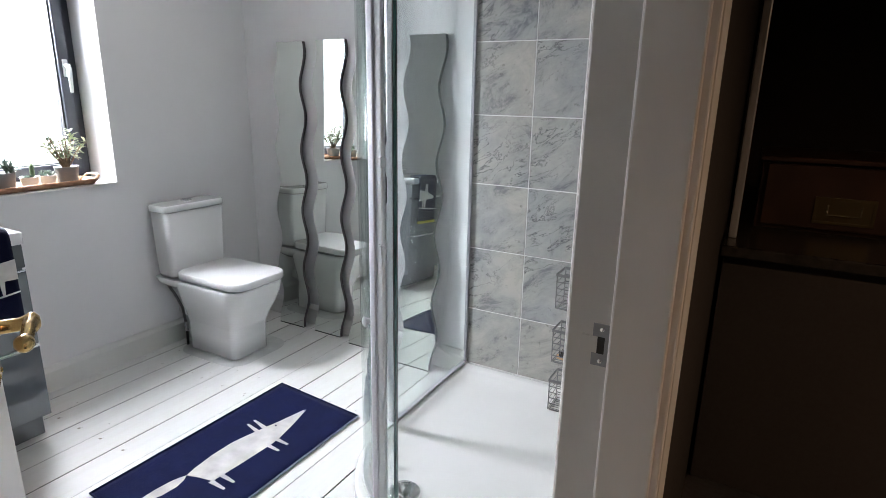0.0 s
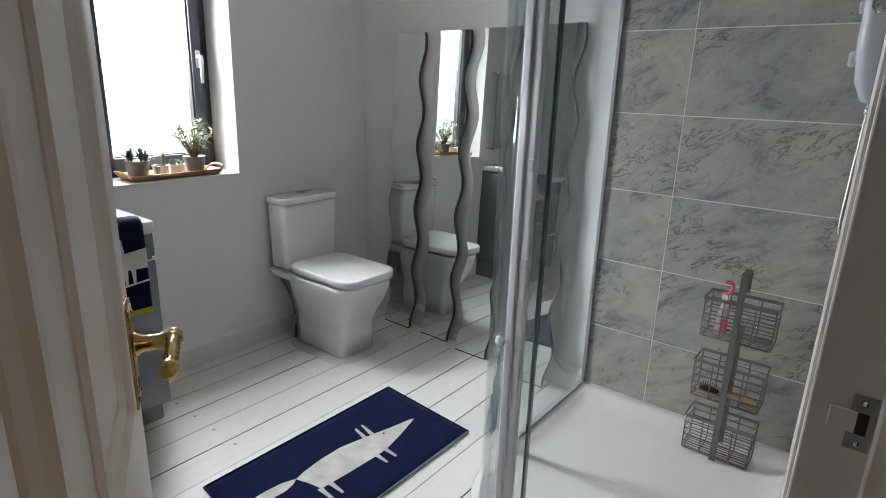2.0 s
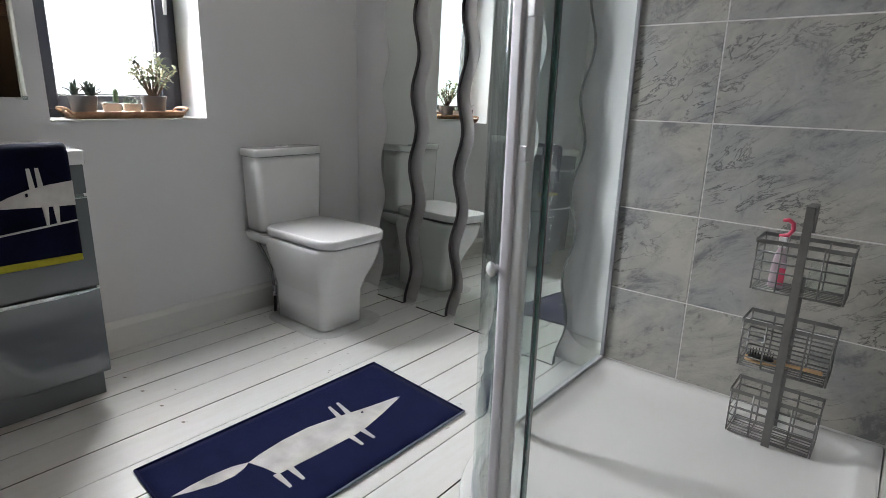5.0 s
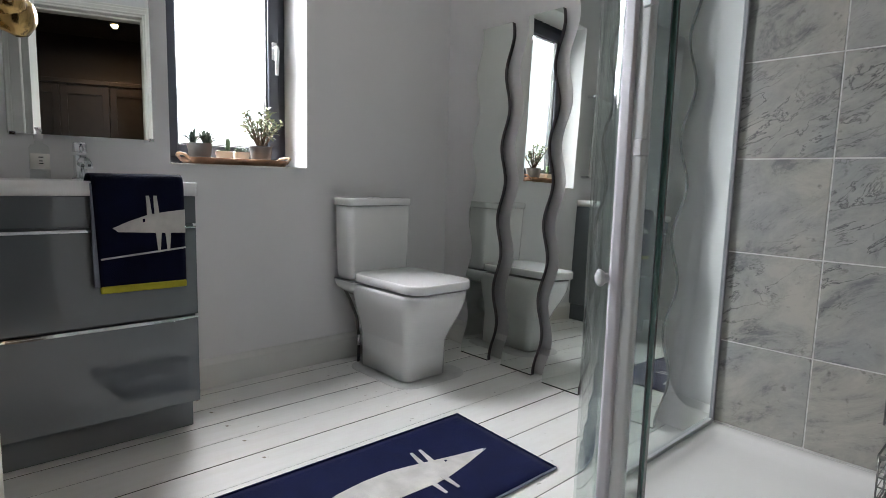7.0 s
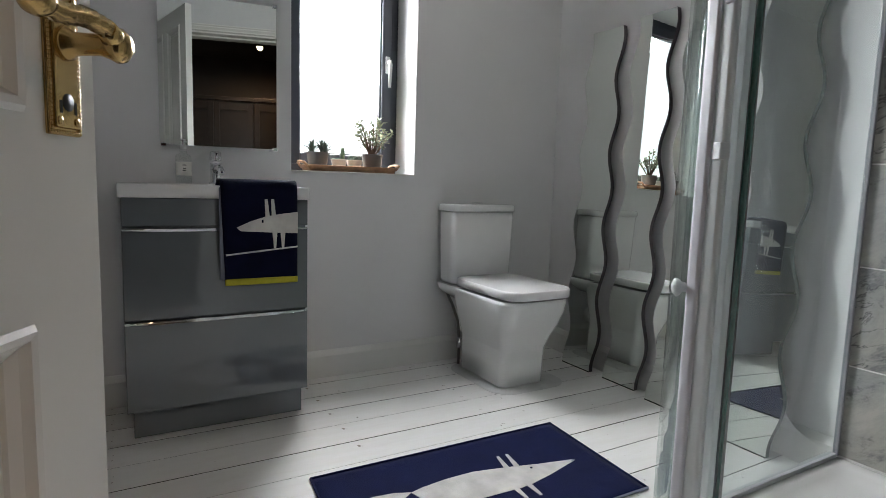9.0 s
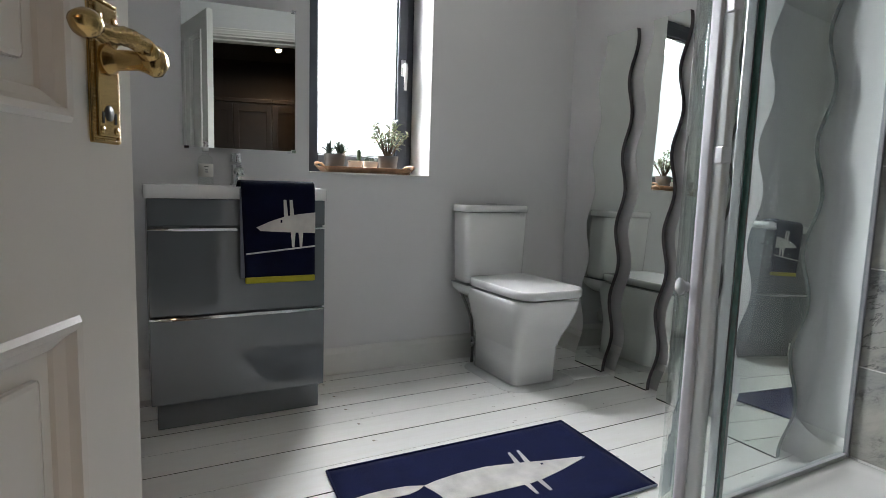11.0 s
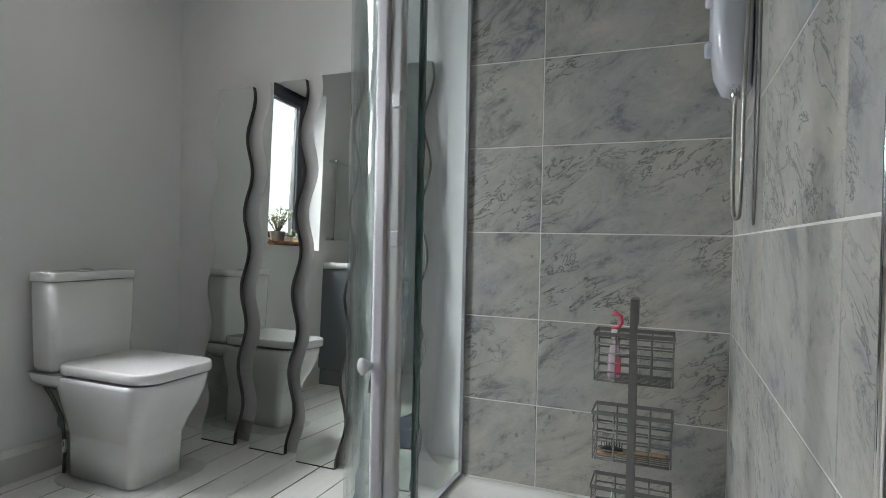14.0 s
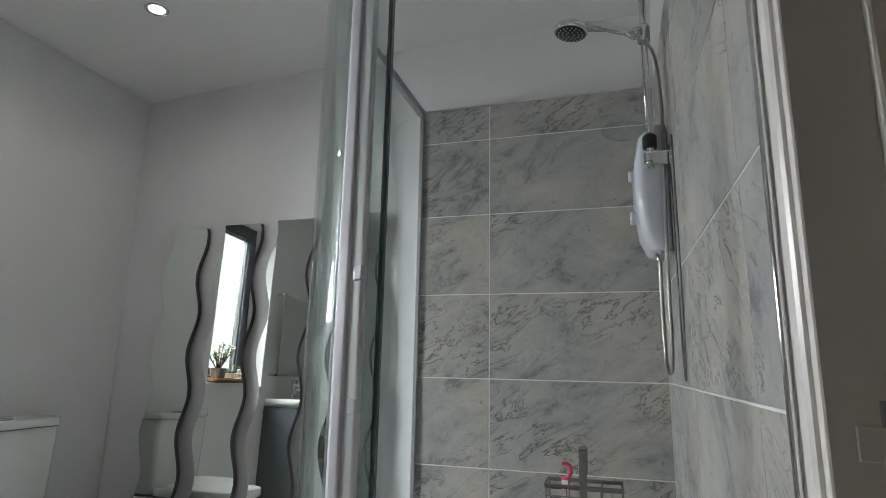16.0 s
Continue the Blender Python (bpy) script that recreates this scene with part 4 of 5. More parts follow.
# ---- things: bath mat ----
def bath_mat():
    top = thing("bath_mat", "navy cotton bath mat with a pale animal pattern on the boards", "bath mat", (1.13, 2.0, 0))
    W, L, n, k2 = 0.464, 0.895, 16, 30
    # laid a little out of square
    m = Matrix(((0.490 / W, 0.006 / L, 0, 0.862), (-0.044 / W, 0.910 / L, 0, 1.567), (0, 0, 1, 0), (0, 0, 0, 1)))
    bm = bm_new()
    grid = []
    for i in range(n + 1):
        row = []
        for j in range(k2 + 1):
            u, v = W * i / n, L * j / k2
            edge = min(u, W - u, v, L - v)
            z = 0.0078 + 0.0007 * noise.noise((u * 9, v * 9, 3.1)) - (0.003 if edge < 0.002 else 0)
            row.append(bm.verts.new(m @ Vector((u, v, z))))
        grid.append(row)
    for i in range(n):
        for j in range(k2):
            bm.faces.new((grid[i][j], grid[i + 1][j], grid[i + 1][j + 1], grid[i][j + 1])).smooth = True
    rim = [grid[i][0] for i in range(n + 1)] + [grid[n][j] for j in range(1, k2 + 1)] + [grid[i][k2] for i in range(n - 1, -1, -1)] + [grid[0][j] for j in range(k2 - 1, 0, -1)]
    low = [bm.verts.new((v.co.x, v.co.y, 0.0005)) for v in rim]
    for i in range(len(rim)):
        bm.faces.new((rim[i], rim[(i + 1) % len(rim)], low[(i + 1) % len(rim)], low[i]))
    bm.faces.new(low[::-1])
    cloth = part("cloth", bm, NAVY, top)
    for a, c in (((0, 0), (W, 0)), ((W, 0), (W, L)), ((W, L), (0, L)), ((0, L), (0, 0))):
        bm = bm_new()
        add_tube(bm, [m @ Vector((a[0] + (c[0] - a[0]) * q / 8, a[1] + (c[1] - a[1]) * q / 8, 0.0055)) for q in range(9)], 0.0042, 8)
        part("binding", bm, GREY_HEM if a == (W, 0) else NAVY, cloth, "stitched edge binding")

    layer = [0]

    def motif(name, outline, mat=CREAM, label="", z=0.0076):
        bm = bm_new()
        layer[0] += 1
        z += 0.0001 * layer[0]
        add_prism(bm, [(v + 0.005, u - 0.014) for u, v in outline], 0.0016, m @ Matrix.Translation((0, 0, z)))
        part(name, bm, mat, cloth, label)

    # (along the mat, across it)
    motif("animal_motif", [(0.811, 0.247), (0.80, 0.240), (0.69, 0.218), (0.60, 0.196), (0.535, 0.182), (0.473, 0.170), (0.38, 0.170), (0.295, 0.180), (0.256, 0.190), (0.275, 0.235), (0.291, 0.290), (0.42, 0.298), (0.56, 0.303), (0.61, 0.298), (0.70, 0.278)], label="pale woven animal shape")
    motif("tail_motif", [(0.256, 0.189), (0.21, 0.172), (0.15, 0.165), (0.10, 0.165), (0.045, 0.170), (0.09, 0.188), (0.15, 0.208), (0.20, 0.212), (0.235, 0.203)])
    for u in (0.583, 0.618):
        motif("ear_motif", [(u - 0.012, 0.200), (u + 0.006, 0.204), (u + 0.013, 0.126), (u + 0.004, 0.124)])
    for u in (0.285, 0.327, 0.541, 0.588):
        motif("leg_motif", [(u - 0.008, 0.285), (u + 0.011, 0.287), (u + 0.008, 0.357), (u - 0.001, 0.357)])
    motif("nose_motif", [(0.811, 0.247), (0.802, 0.242), (0.797, 0.249)], GREY_HEM, z=0.0082)
    motif("eye_motif", [(0.648, 0.224), (0.655, 0.224), (0.655, 0.231), (0.648, 0.231)], NAVY, z=0.0082)


bath_mat()

# thin rounded sheet, greyer than the boards, round the toilet foot
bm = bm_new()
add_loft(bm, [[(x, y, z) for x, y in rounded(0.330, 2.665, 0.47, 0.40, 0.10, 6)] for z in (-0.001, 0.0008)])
setting("floor_patch", bm, PATCH, "grey patch of floor round the toilet foot", "floor")


# ---- things: window sill ----
SILL = WZ0 + 0.006


def sill_tray():
    top = thing("wooden_tray", "long oiled wooden tray with flared ends on the window sill", "tray", (-0.075, 1.98, SILL))
    x0, x1, y0, y1 = -0.135, -0.018, 1.832, 2.232
    bm = bm_new()
    outer = [[(x, y, z) for x, y in rounded((x0 + x1) / 2, (y0 + y1) / 2, (x1 - x0) + 2 * g, (y1 - y0) + 2 * g, 0.008 + g, 4)] for g, z in ((-0.006, SILL), (0.0, SILL + 0.001), (0.018, SILL + 0.026), (0.013, SILL + 0.027), (-0.003, SILL + 0.007), (-0.02, SILL + 0.006))]
    add_loft(bm, outer)
    part("base", bm, WOOD, top)
    for y, s in ((y0, -1), (y1, 1)):
        bm = bm_new()
        add_tube(bm, [(x0 + 0.002, y + s * 0.006, SILL + 0.016), (x0 + 0.01, y + s * 0.026, SILL + 0.036), (x0 + 0.04, y + s * 0.033, SILL + 0.040), (x1 - 0.04, y + s * 0.033, SILL + 0.040), (x1 - 0.01, y + s * 0.026, SILL + 0.036), (x1 - 0.002, y + s * 0.006, SILL + 0.016)], 0.006, 8)
        part("end_grip", bm, WOOD, top, "curved wooden grip")


def pot(name, label, x, y, r, h, mat, tray_z=SILL + 0.0065):
    top = thing(name, label, "potted plant", (x, y, tray_z), group="potted plants on the window sill")
    bm = bm_new()
    add_lathe(bm, [(0.0, 0.0), (r * 0.74, 0.0), (r * 0.78, 0.003), (r * 0.98, h - 0.004), (r, h), (r * 0.94, h), (r * 0.88, h - 0.012), (0.0, h - 0.012)], (x, y, tray_z), 28)
    part("pot", bm, mat, top)
    bm = bm_new()
    add_lathe(bm, [(0.0, 0.0), (r * 0.87, 0.0), (r * 0.6, 0.003), (0.0, 0.004)], (x, y, tray_z + h - 0.0118), 16)
    part("soil", bm, SOIL, top)
    return top, tray_z + h - 0.009


def add_leaf(bm, base, tip, width, fold=0.25):
    """One pointed leaf with a folded midrib."""
    base, tip = Vector(base), Vector(tip)
    d = tip - base
    side = d.cross(Vector((0, 0, 1)))
    side = (side if side.length > 1e-6 else Vector((1, 0, 0))).normalized()
    up = side.cross(d).normalized()
    rows = []
    for s, w in ((0.0, 0.12), (0.3, 0.8), (0.55, 1.0), (0.8, 0.65), (1.0, 0.03)):
        c = base + d * s + up * (0.12 * d.length * math.sin(s * math.pi))
        rows.append([bm.verts.new(c + side * (q * w * width / 2) + up * (abs(q) * fold * w * width / 2)) for q in (-1, 0, 1)])
    for a, c in zip(rows, rows[1:]):
        for k in range(2):
            bm.faces.new((a[k], a[k + 1], c[k + 1], c[k])).smooth = True


def plants():
    rnd = random.Random(5)
    px = -0.078
    # spiky rosette in a grey pot
    top, z = pot("succulent", "spiky dusky succulent in a grey ceramic pot", px, 1.882, 0.050, 0.078, POT_GREY)
    bm = bm_new()
    for c in range(5):
        cx, cy = px + rnd.uniform(-0.026, 0.026), 1.882 + rnd.uniform(-0.03, 0.03)
        for k in range(14):
            a, e = k * 2.4 + rnd.uniform(-0.2, 0.2), rnd.uniform(0.25, 1.35)
            ln = rnd.uniform(0.042, 0.068)
            add_leaf(bm, (cx, cy, z), (cx + ln * math.cos(a) * math.cos(e), cy + ln * math.sin(a) * math.cos(e), z + ln * math.sin(e) + 0.006), 0.012, 0.4)
    part("leaves", bm, SUCCULENT, top, "pointed rosette leaves")
    # low succulent with one cactus stem in a cream pot
    top, z = pot("cactus", "small cactus and low succulents in a cream pot", px + 0.008, 1.9790, 0.036, 0.050, POT_WHITE)
    bm = bm_new()
    rings = []
    for s, r in ((0.0, 0.007), (0.2, 0.0085), (0.5, 0.009), (0.8, 0.0085), (0.95, 0.006), (1.0, 0.001)):
        rings.append([(px + r * (1 + 0.14 * (k % 2)) * math.cos(k * math.tau / 18), 1.9980 + r * (1 + 0.14 * (k % 2)) * math.sin(k * math.tau / 18), z + 0.064 * s) for k in range(18)])
    add_loft(bm, rings)
    part("stem", bm, CACTUS, top, "ribbed green cactus stem")
    bm = bm_new()
    for k in range(46):
        cx, cy = px + 0.008 + rnd.uniform(-0.024, 0.024), 1.9760 + rnd.uniform(-0.027, 0.02)
        a, e, ln = rnd.uniform(0, 6.3), rnd.uniform(0.4, 1.4), rnd.uniform(0.010, 0.020)
        add_leaf(bm, (cx, cy, z), (cx + ln * math.cos(a) * math.cos(e), cy + ln * math.sin(a) * math.cos(e), z + ln * math.sin(e)), 0.011, 0.5)
    part("leaves", bm, SUCCULENT, top)
    # small upright succulent in a second cream pot
    top, z = pot("succulent", "small upright succulents in a cream pot", px + 0.008, 2.0530, 0.036, 0.050, POT_WHITE)
    bm = bm_new()
    for k in range(44):
        cx, cy = px + 0.008 + rnd.uniform(-0.024, 0.024), 2.0530 + rnd.uniform(-0.027, 0.027)
        a, e, ln = rnd.uniform(0, 6.3), rnd.uniform(0.8, 1.5), rnd.uniform(0.015, 0.036)
        add_leaf(bm, (cx, cy, z), (cx + ln * math.cos(a) * math.cos(e), cy + ln * math.sin(a) * math.cos(e), z + ln * math.sin(e)), 0.011, 0.5)
    part("leaves", bm, SUCCULENT, top)
    # branching jade plant in a grey pot
    cy0 = 2.144
    top, z = pot("jade_plant", "branching jade plant with pale leaves in a grey pot", px, cy0, 0.050, 0.080, POT_GREY)
    bs, bl = bm_new(), bm_new()
    for k in range(14):
        a, e = k * 2.4, rnd.uniform(0.88, 1.42)
        ln = rnd.uniform(0.105, 0.18)
        p0 = Vector((px + 0.006 * math.cos(a), cy0 + 0.008 * math.sin(a), z - 0.004))
        d = Vector((math.cos(a) * math.cos(e) * 0.8, math.sin(a) * math.cos(e) * 1.3, math.sin(e)))
        p1 = p0 + d * ln * 0.5 + Vector((0, 0, 0.008))
        p2 = p0 + d * ln
        add_tube(bs, [p0, p1, p2], [0.0042, 0.003, 0.0016], 6)
        for s in (0.45, 0.6, 0.75, 0.88, 1.0):
            q = p0 + d * ln * s
            for j in range(4):
                b, g, ll = rnd.uniform(0, 6.3), rnd.uniform(-0.5, 0.9), rnd.uniform(0.022, 0.036)
                add_leaf(bl, q, q + Vector((math.cos(b) * math.cos(g), math.sin(b) * math.cos(g), math.sin(g))) * ll, 0.014, 0.3)
    part("stems", bs, STEM, top, "brown branching stems")
    part("leaves", bl, LEAF, top, "pale green pointed leaves")


sill_tray()
plants()


# ---- ribbed bars ----
def corrugated(pts, r, pitch=0.0055):
    """A ribbed hose along a smooth path."""
    pts = [Vector(p) for p in pts]
    fine = []
    for i in range(len(pts) - 1):
        p0, p1, p2, p3 = pts[max(i - 1, 0)], pts[i], pts[i + 1], pts[min(i + 2, len(pts) - 1)]
        n = max(2, int((p2 - p1).length / (pitch / 2)))
        for k in range(n):
            t = k / n
            fine.append(0.5 * ((2 * p1) + (p2 - p0) * t + (2 * p0 - 5 * p1 + 4 * p2 - p3) * t * t + (3 * p1 - p0 - 3 * p2 + p3) * t ** 3))
    fine.append(pts[-1])
    bm = bm_new()
    add_tube(bm, fine, [r * (1.0 if k % 2 else 0.74) for k in range(len(fine))], 8)
    return bm


# ---- things: door ----
def room_door():
    top = tagged(new("door_1"), "cream-white panelled door standing open with brass lever", "door", kind="structure")
    W, T, DH, z0 = 0.880, 0.038, 1.975, 0.006
    M = Matrix.Translation((2.468, DY0 + 0.006, 0)) @ Matrix.Rotation(radians(DOOR_TURN), 4, "Z")
    st, mid = 0.118, 0.11
    panels = []
    for u0, u1 in ((st, W / 2 - mid / 2), (W / 2 + mid / 2, W - st)):
        panels += [(u0, u1, 0.20, 0.735), (u0, u1, 0.935, 1.86)]
    bm = bm_new()
    # stiles and rails
    for u0, u1, a, b in ((0, st, z0, DH), (W - st, W, z0, DH), (W / 2 - mid / 2, W / 2 + mid / 2, z0, DH), (st, W / 2 - mid / 2, z0, 0.20), (W / 2 + mid / 2, W - st, z0, 0.20), (st, W / 2 - mid / 2, 0.735, 0.935), (W / 2 + mid / 2, W - st, 0.735, 0.935), (st, W / 2 - mid / 2, 1.86, DH), (W / 2 + mid / 2, W - st, 1.86, DH)):
        add_box(bm, (u0, 0, a), (u1, T, b))
    bmesh.ops.remove_doubles(bm, verts=bm.verts[:], dist=1e-5)
    bm.transform(M)
    leaf = part("leaf", bm, GLOSS, top)
    for u0, u1, a, b in panels:
        bm = bm_new()
        add_box(bm, (u0, 0.013, a), (u1, T - 0.013, b))
        # raised field on both faces
        for y0, y1 in ((0.0055, 0.0135), (T - 0.0135, T - 0.0055)):
            add_box(bm, (u0 + 0.045, y0, a + 0.045), (u1 - 0.045, y1, b - 0.045), 0.006, 2)
        bm.transform(M)
        pn = part("panel", bm, GLOSS, top)
        # bolection moulding round each panel, on the face seen from the hall and on the other
        prof = [(0.0, 0.0), (0.0, 0.016), (0.005, 0.0215), (0.012, 0.020), (0.018, 0.012), (0.027, 0.005), (0.030, 0.0)]
        for face, s in ((0.014, -1), (T - 0.014, 1)):
            bm = bm_new()
            corners = [(u0 - 0.004, a - 0.004, 1, 1), (u1 + 0.004, a - 0.004, -1, 1), (u1 + 0.004, b + 0.004, -1, -1), (u0 - 0.004, b + 0.004, 1, -1)]
            rings = [[Vector((cu + su * w, face + s * d, cz + sz * w)) for w, d in prof] for cu, cz, su, sz in corners]
            made = [[bm.verts.new(p) for p in r] for r in rings]
            for i in range(4):
                p, q = made[i], made[(i + 1) % 4]
                for k in range(len(prof)):
                    j = (k + 1) % len(prof)
                    bm.faces.new((p[k], p[j], q[j], q[k]))
            bm.transform(M)
            part("moulding", bm, GLOSS, pn)
    # brass lever on a rope-edged plate
    pu, pz = W - 0.058, 0.975
    bm = bm_new()
    add_box(bm, (pu - 0.0255, -0.004, pz - 0.060), (pu + 0.0255, 0.0, pz + 0.090), 0.0015)
    add_box(bm, (pu - 0.019, -0.0075, pz - 0.053), (pu + 0.019, -0.003, pz + 0.083), 0.002)
    bm.transform(M)
    plate = part("handle_plate", bm, BRASS, leaf, "rope-edged polished brass plate")
    bm = bm_new()
    per = [(-0.0225, -0.057, 0.0225, -0.057), (0.0225, -0.057, 0.0225, 0.087), (0.0225, 0.087, -0.0225, 0.087), (-0.0225, 0.087, -0.0225, -0.057)]
    for a, b, c, d in per:
        n = int(math.hypot(c - a, d - b) / 0.004)
        for k in range(n):
            s = k / n
            add_lathe(bm, [(0.0, -0.0022), (0.0018, -0.0012), (0.0021, 0.0), (0.0018, 0.0012), (0.0, 0.0022)], seg=6, m=Matrix.Translation((pu + a + (c - a) * s, -0.0045, pz + b + (d - b) * s)))
    bm.transform(M)
    part("rope_edge", bm, BRASS, plate)
    bm = bm_new()
    lz = pz + 0.028
    out = Matrix.Rotation(radians(90), 4, "X")
    add_lathe(bm, [(0.0, 0.0), (0.017, 0.0), (0.016, 0.005), (0.011, 0.012), (0.0105, 0.035), (0.014, 0.044), (0.017, 0.050), (0.016, 0.056), (0.009, 0.062), (0.0, 0.063)], seg=20, m=Matrix.Translation((pu, -0.006, lz)) @ out)
    add_tube(bm, [(pu, -0.056, lz + 0.002), (pu - 0.024, -0.058, lz + 0.010)], [0.012, 0.0095], 12)
    grip = corrugated([(pu - 0.022, -0.058, lz + 0.010), (pu - 0.052, -0.056, lz + 0.012), (pu - 0.082, -0.054, lz + 0.007), (pu - 0.104, -0.052, lz + 0.008)], 0.0098, 0.009)
    add_lathe(bm, [(0.0, -0.019), (0.007, -0.015), (0.0125, -0.004), (0.013, 0.004), (0.009, 0.014), (0.004, 0.019), (0.0, 0.020)], seg=16, m=Matrix.Translation((pu - 0.112, -0.052, lz + 0.009)) @ Matrix.Rotation(radians(90), 4, "Y"))
    bm.transform(M)
    lever = part("lever", bm, BRASS, leaf, "scrolled polished brass lever")
    grip.transform(M)
    part("grip", grip, BRASS, lever, "rope-twist brass grip")
    bm = bm_new()
    add_lathe(bm, [(0.0, 0.0), (0.0085, 0.0), (0.0085, 0.001), (0.0, 0.0012)], seg=18, m=Matrix.Translation((pu, -0.0072, pz - 0.028)) @ out)
    for s in (-1, 1):
        add_box(bm, (pu + s * 0.0115 - 0.0018, -0.0082, pz - 0.039), (pu + s * 0.0115 + 0.0018, -0.0072, pz - 0.027), 0.0004)
    bm.transform(M)
    part("keyhole", bm, BLACK, plate, "dark keyhole")
    for du in (-0.0135, 0.0135):
        for dz in (-0.046, 0.070):
            bm = bm_new()
            add_lathe(bm, [(0.0, 0.0), (0.0042, 0.0), (0.0036, 0.0014), (0.0, 0.0018)], seg=12, m=Matrix.Translation((pu + du, -0.0074, pz + dz)) @ out)
            bm.transform(M)
            part("screw", bm, BRASS, plate)
    bm = bm_new()
    add_box(bm, (W - 0.0005, 0.008, pz - 0.06), (W + 0.0012, 0.030, pz + 0.06), 0.0004)
    bm.transform(M)
    part("latch_plate", bm, BRASS, leaf, "brass latch plate on the door edge")
    for hz in (0.22, 1.0, 1.76):
        bm = bm_new()
        add_tube(bm, [(-0.004, T + 0.004, hz - 0.05), (-0.004, T + 0.004, hz + 0.05)], 0.006, 10)
        bm.transform(M)
        part("hinge", bm, BRASS, leaf, "brass butt hinge")


DOOR_TURN = 152.5
room_door()


# ---- things: shower fittings ----
def shower_unit():
    top = thing("electric_shower", "white electric shower unit with chrome hose and riser rail", "shower", (2.45, 2.66, 1.34))
    face = X1 - TILE_T
    yc = 2.70
    bm = bm_new()
    rings = []
    for z, d, w in ((1.345, 0.045, 0.150), (1.352, 0.062, 0.176), (1.40, 0.082, 0.196), (1.50, 0.094, 0.204), (1.60, 0.094, 0.204), (1.68, 0.080, 0.198), (1.712, 0.058, 0.180), (1.720, 0.040, 0.150)):
        rings.append([(x, y, z) for x, y in rounded(face - 0.0005 - d / 2, yc, d, w, 0.03, 5)])
    add_loft(bm, rings)
    body = part("body", bm, PLASTIC, top, "rounded white plastic case")
    for z, r in ((1.46, 0.021), (1.59, 0.017)):
        bm = bm_new()
        m = Matrix.Translation((face - 0.093, yc, z)) @ Matrix.Rotation(radians(-90), 4, "Y")
        add_lathe(bm, [(0.0, 0.0), (r, 0.0), (r, 0.010), (r * 0.85, 0.016), (0.0, 0.017)], seg=20, m=m)
        part("dial", bm, PLASTIC, body, "white control dial")
    ox, oy = face - 0.038, 2.630
    bm = bm_new()
    add_lathe(bm, [(0.0, 0.0), (0.010, 0.0), (0.011, 0.004), (0.011, 0.022), (0.009, 0.024), (0.009, 0.034), (0.0, 0.035)], (ox, oy, 1.315), 16)
    part("outlet", bm, CHROME, body, "chrome hose outlet")
    rx, ry = face - 0.055, 2.532
    bm = bm_new()
    add_tube(bm, [(rx, ry, 1.555), (rx, ry, 2.14)], 0.0095, 14)
    rail = part("riser_rail", bm, CHROME, top, "chrome riser rail")
    for z in (1.582, 2.10):
        bm = bm_new()
        add_box(bm, (rx - 0.018, ry - 0.015, z - 0.019), (face - 0.001, ry + 0.015, z + 0.019), 0.006)
        part("bracket", bm, CHROME, rail, "chrome rail bracket")
    bm = bm_new()
    add_lathe(bm, [(0.0, 0.0), (0.008, 0.0), (0.009, 0.006), (0.0, 0.010)], seg=12, m=Matrix.Translation((rx - 0.004, ry - 0.0145, 1.565)) @ Matrix.Rotation(radians(90), 4, "X"))
    part("knob", bm, CHROME, rail)
    # clamp, soap dish, handset
    bm = bm_new()
    add_lathe(bm, [(0.0, 0.0), (0.018, 0.0), (0.019, 0.006), (0.019, 0.034), (0.015, 0.040), (0.0, 0.041)], (rx, ry, 1.612), 18)
    part("dish_clamp", bm, BLACK, rail, "black plastic clamp")
    bm = bm_new()
    add_lathe(bm, [(0.0, 0.0), (0.03, 0.0), (0.056, 0.014), (0.060, 0.024), (0.057, 0.024), (0.053, 0.016), (0.03, 0.003), (0.0, 0.003)], (rx - 0.066, ry, 1.650), 28)
    d = part("soap_dish", bm, PANE, rail, "clear plastic soap dish")
    d.visible_shadow = False
    hz = 1.955
    bm = bm_new()
    add_lathe(bm, [(0.0, 0.0), (0.017, 0.0), (0.018, 0.005), (0.018, 0.045), (0.016, 0.05), (0.0, 0.051)], (rx, ry, hz - 0.02), 18)
    add_tube(bm, [(rx - 0.010, ry - 0.012, hz + 0.005), (rx - 0.03, ry - 0.020, hz + 0.004)], 0.014, 12)
    part("holder", bm, CHROME, rail, "chrome handset holder")
    bm = bm_new()
    tip = Vector((rx - 0.200, ry - 0.014, hz + 0.044))
    add_tube(bm, [(rx - 0.022, ry - 0.018, hz - 0.012), (rx - 0.05, ry - 0.018, hz + 0.010), (rx - 0.10, ry - 0.017, hz + 0.032), (rx - 0.160, ry - 0.015, hz + 0.046)], [0.010, 0.011, 0.0125, 0.015], 14)
    tilt = Matrix.Translation(tip) @ Matrix.Rotation(radians(8), 4, "Y")
    add_lathe(bm, [(0.0, 0.014), (0.03, 0.013), (0.046, 0.006), (0.050, -0.004), (0.049, -0.012), (0.044, -0.014), (0.0, -0.014)], seg=32, m=tilt)
    hs = part("handset", bm, CHROME, top, "chrome shower handset")
    bm = bm_new()
    add_lathe(bm, [(0.0, -0.0142), (0.0435, -0.0142), (0.042, -0.0165), (0.0, -0.0175)], seg=32, m=tilt)
    part("spray_face", bm, BLACK, hs, "dark grey spray face")
    for ring, n in ((0.012, 6), (0.024, 12), (0.035, 18)):
        bm = bm_new()
        for k in range(n):
            a = k * math.tau / n
            add_lathe(bm, [(0.0, -0.0195), (0.0016, -0.019), (0.0018, -0.0165)], seg=6, m=tilt @ Matrix.Translation((ring * math.cos(a), ring * math.sin(a), 0)))
        part("nozzle_ring", bm, PIPE, hs, "ring of rubber nozzles")
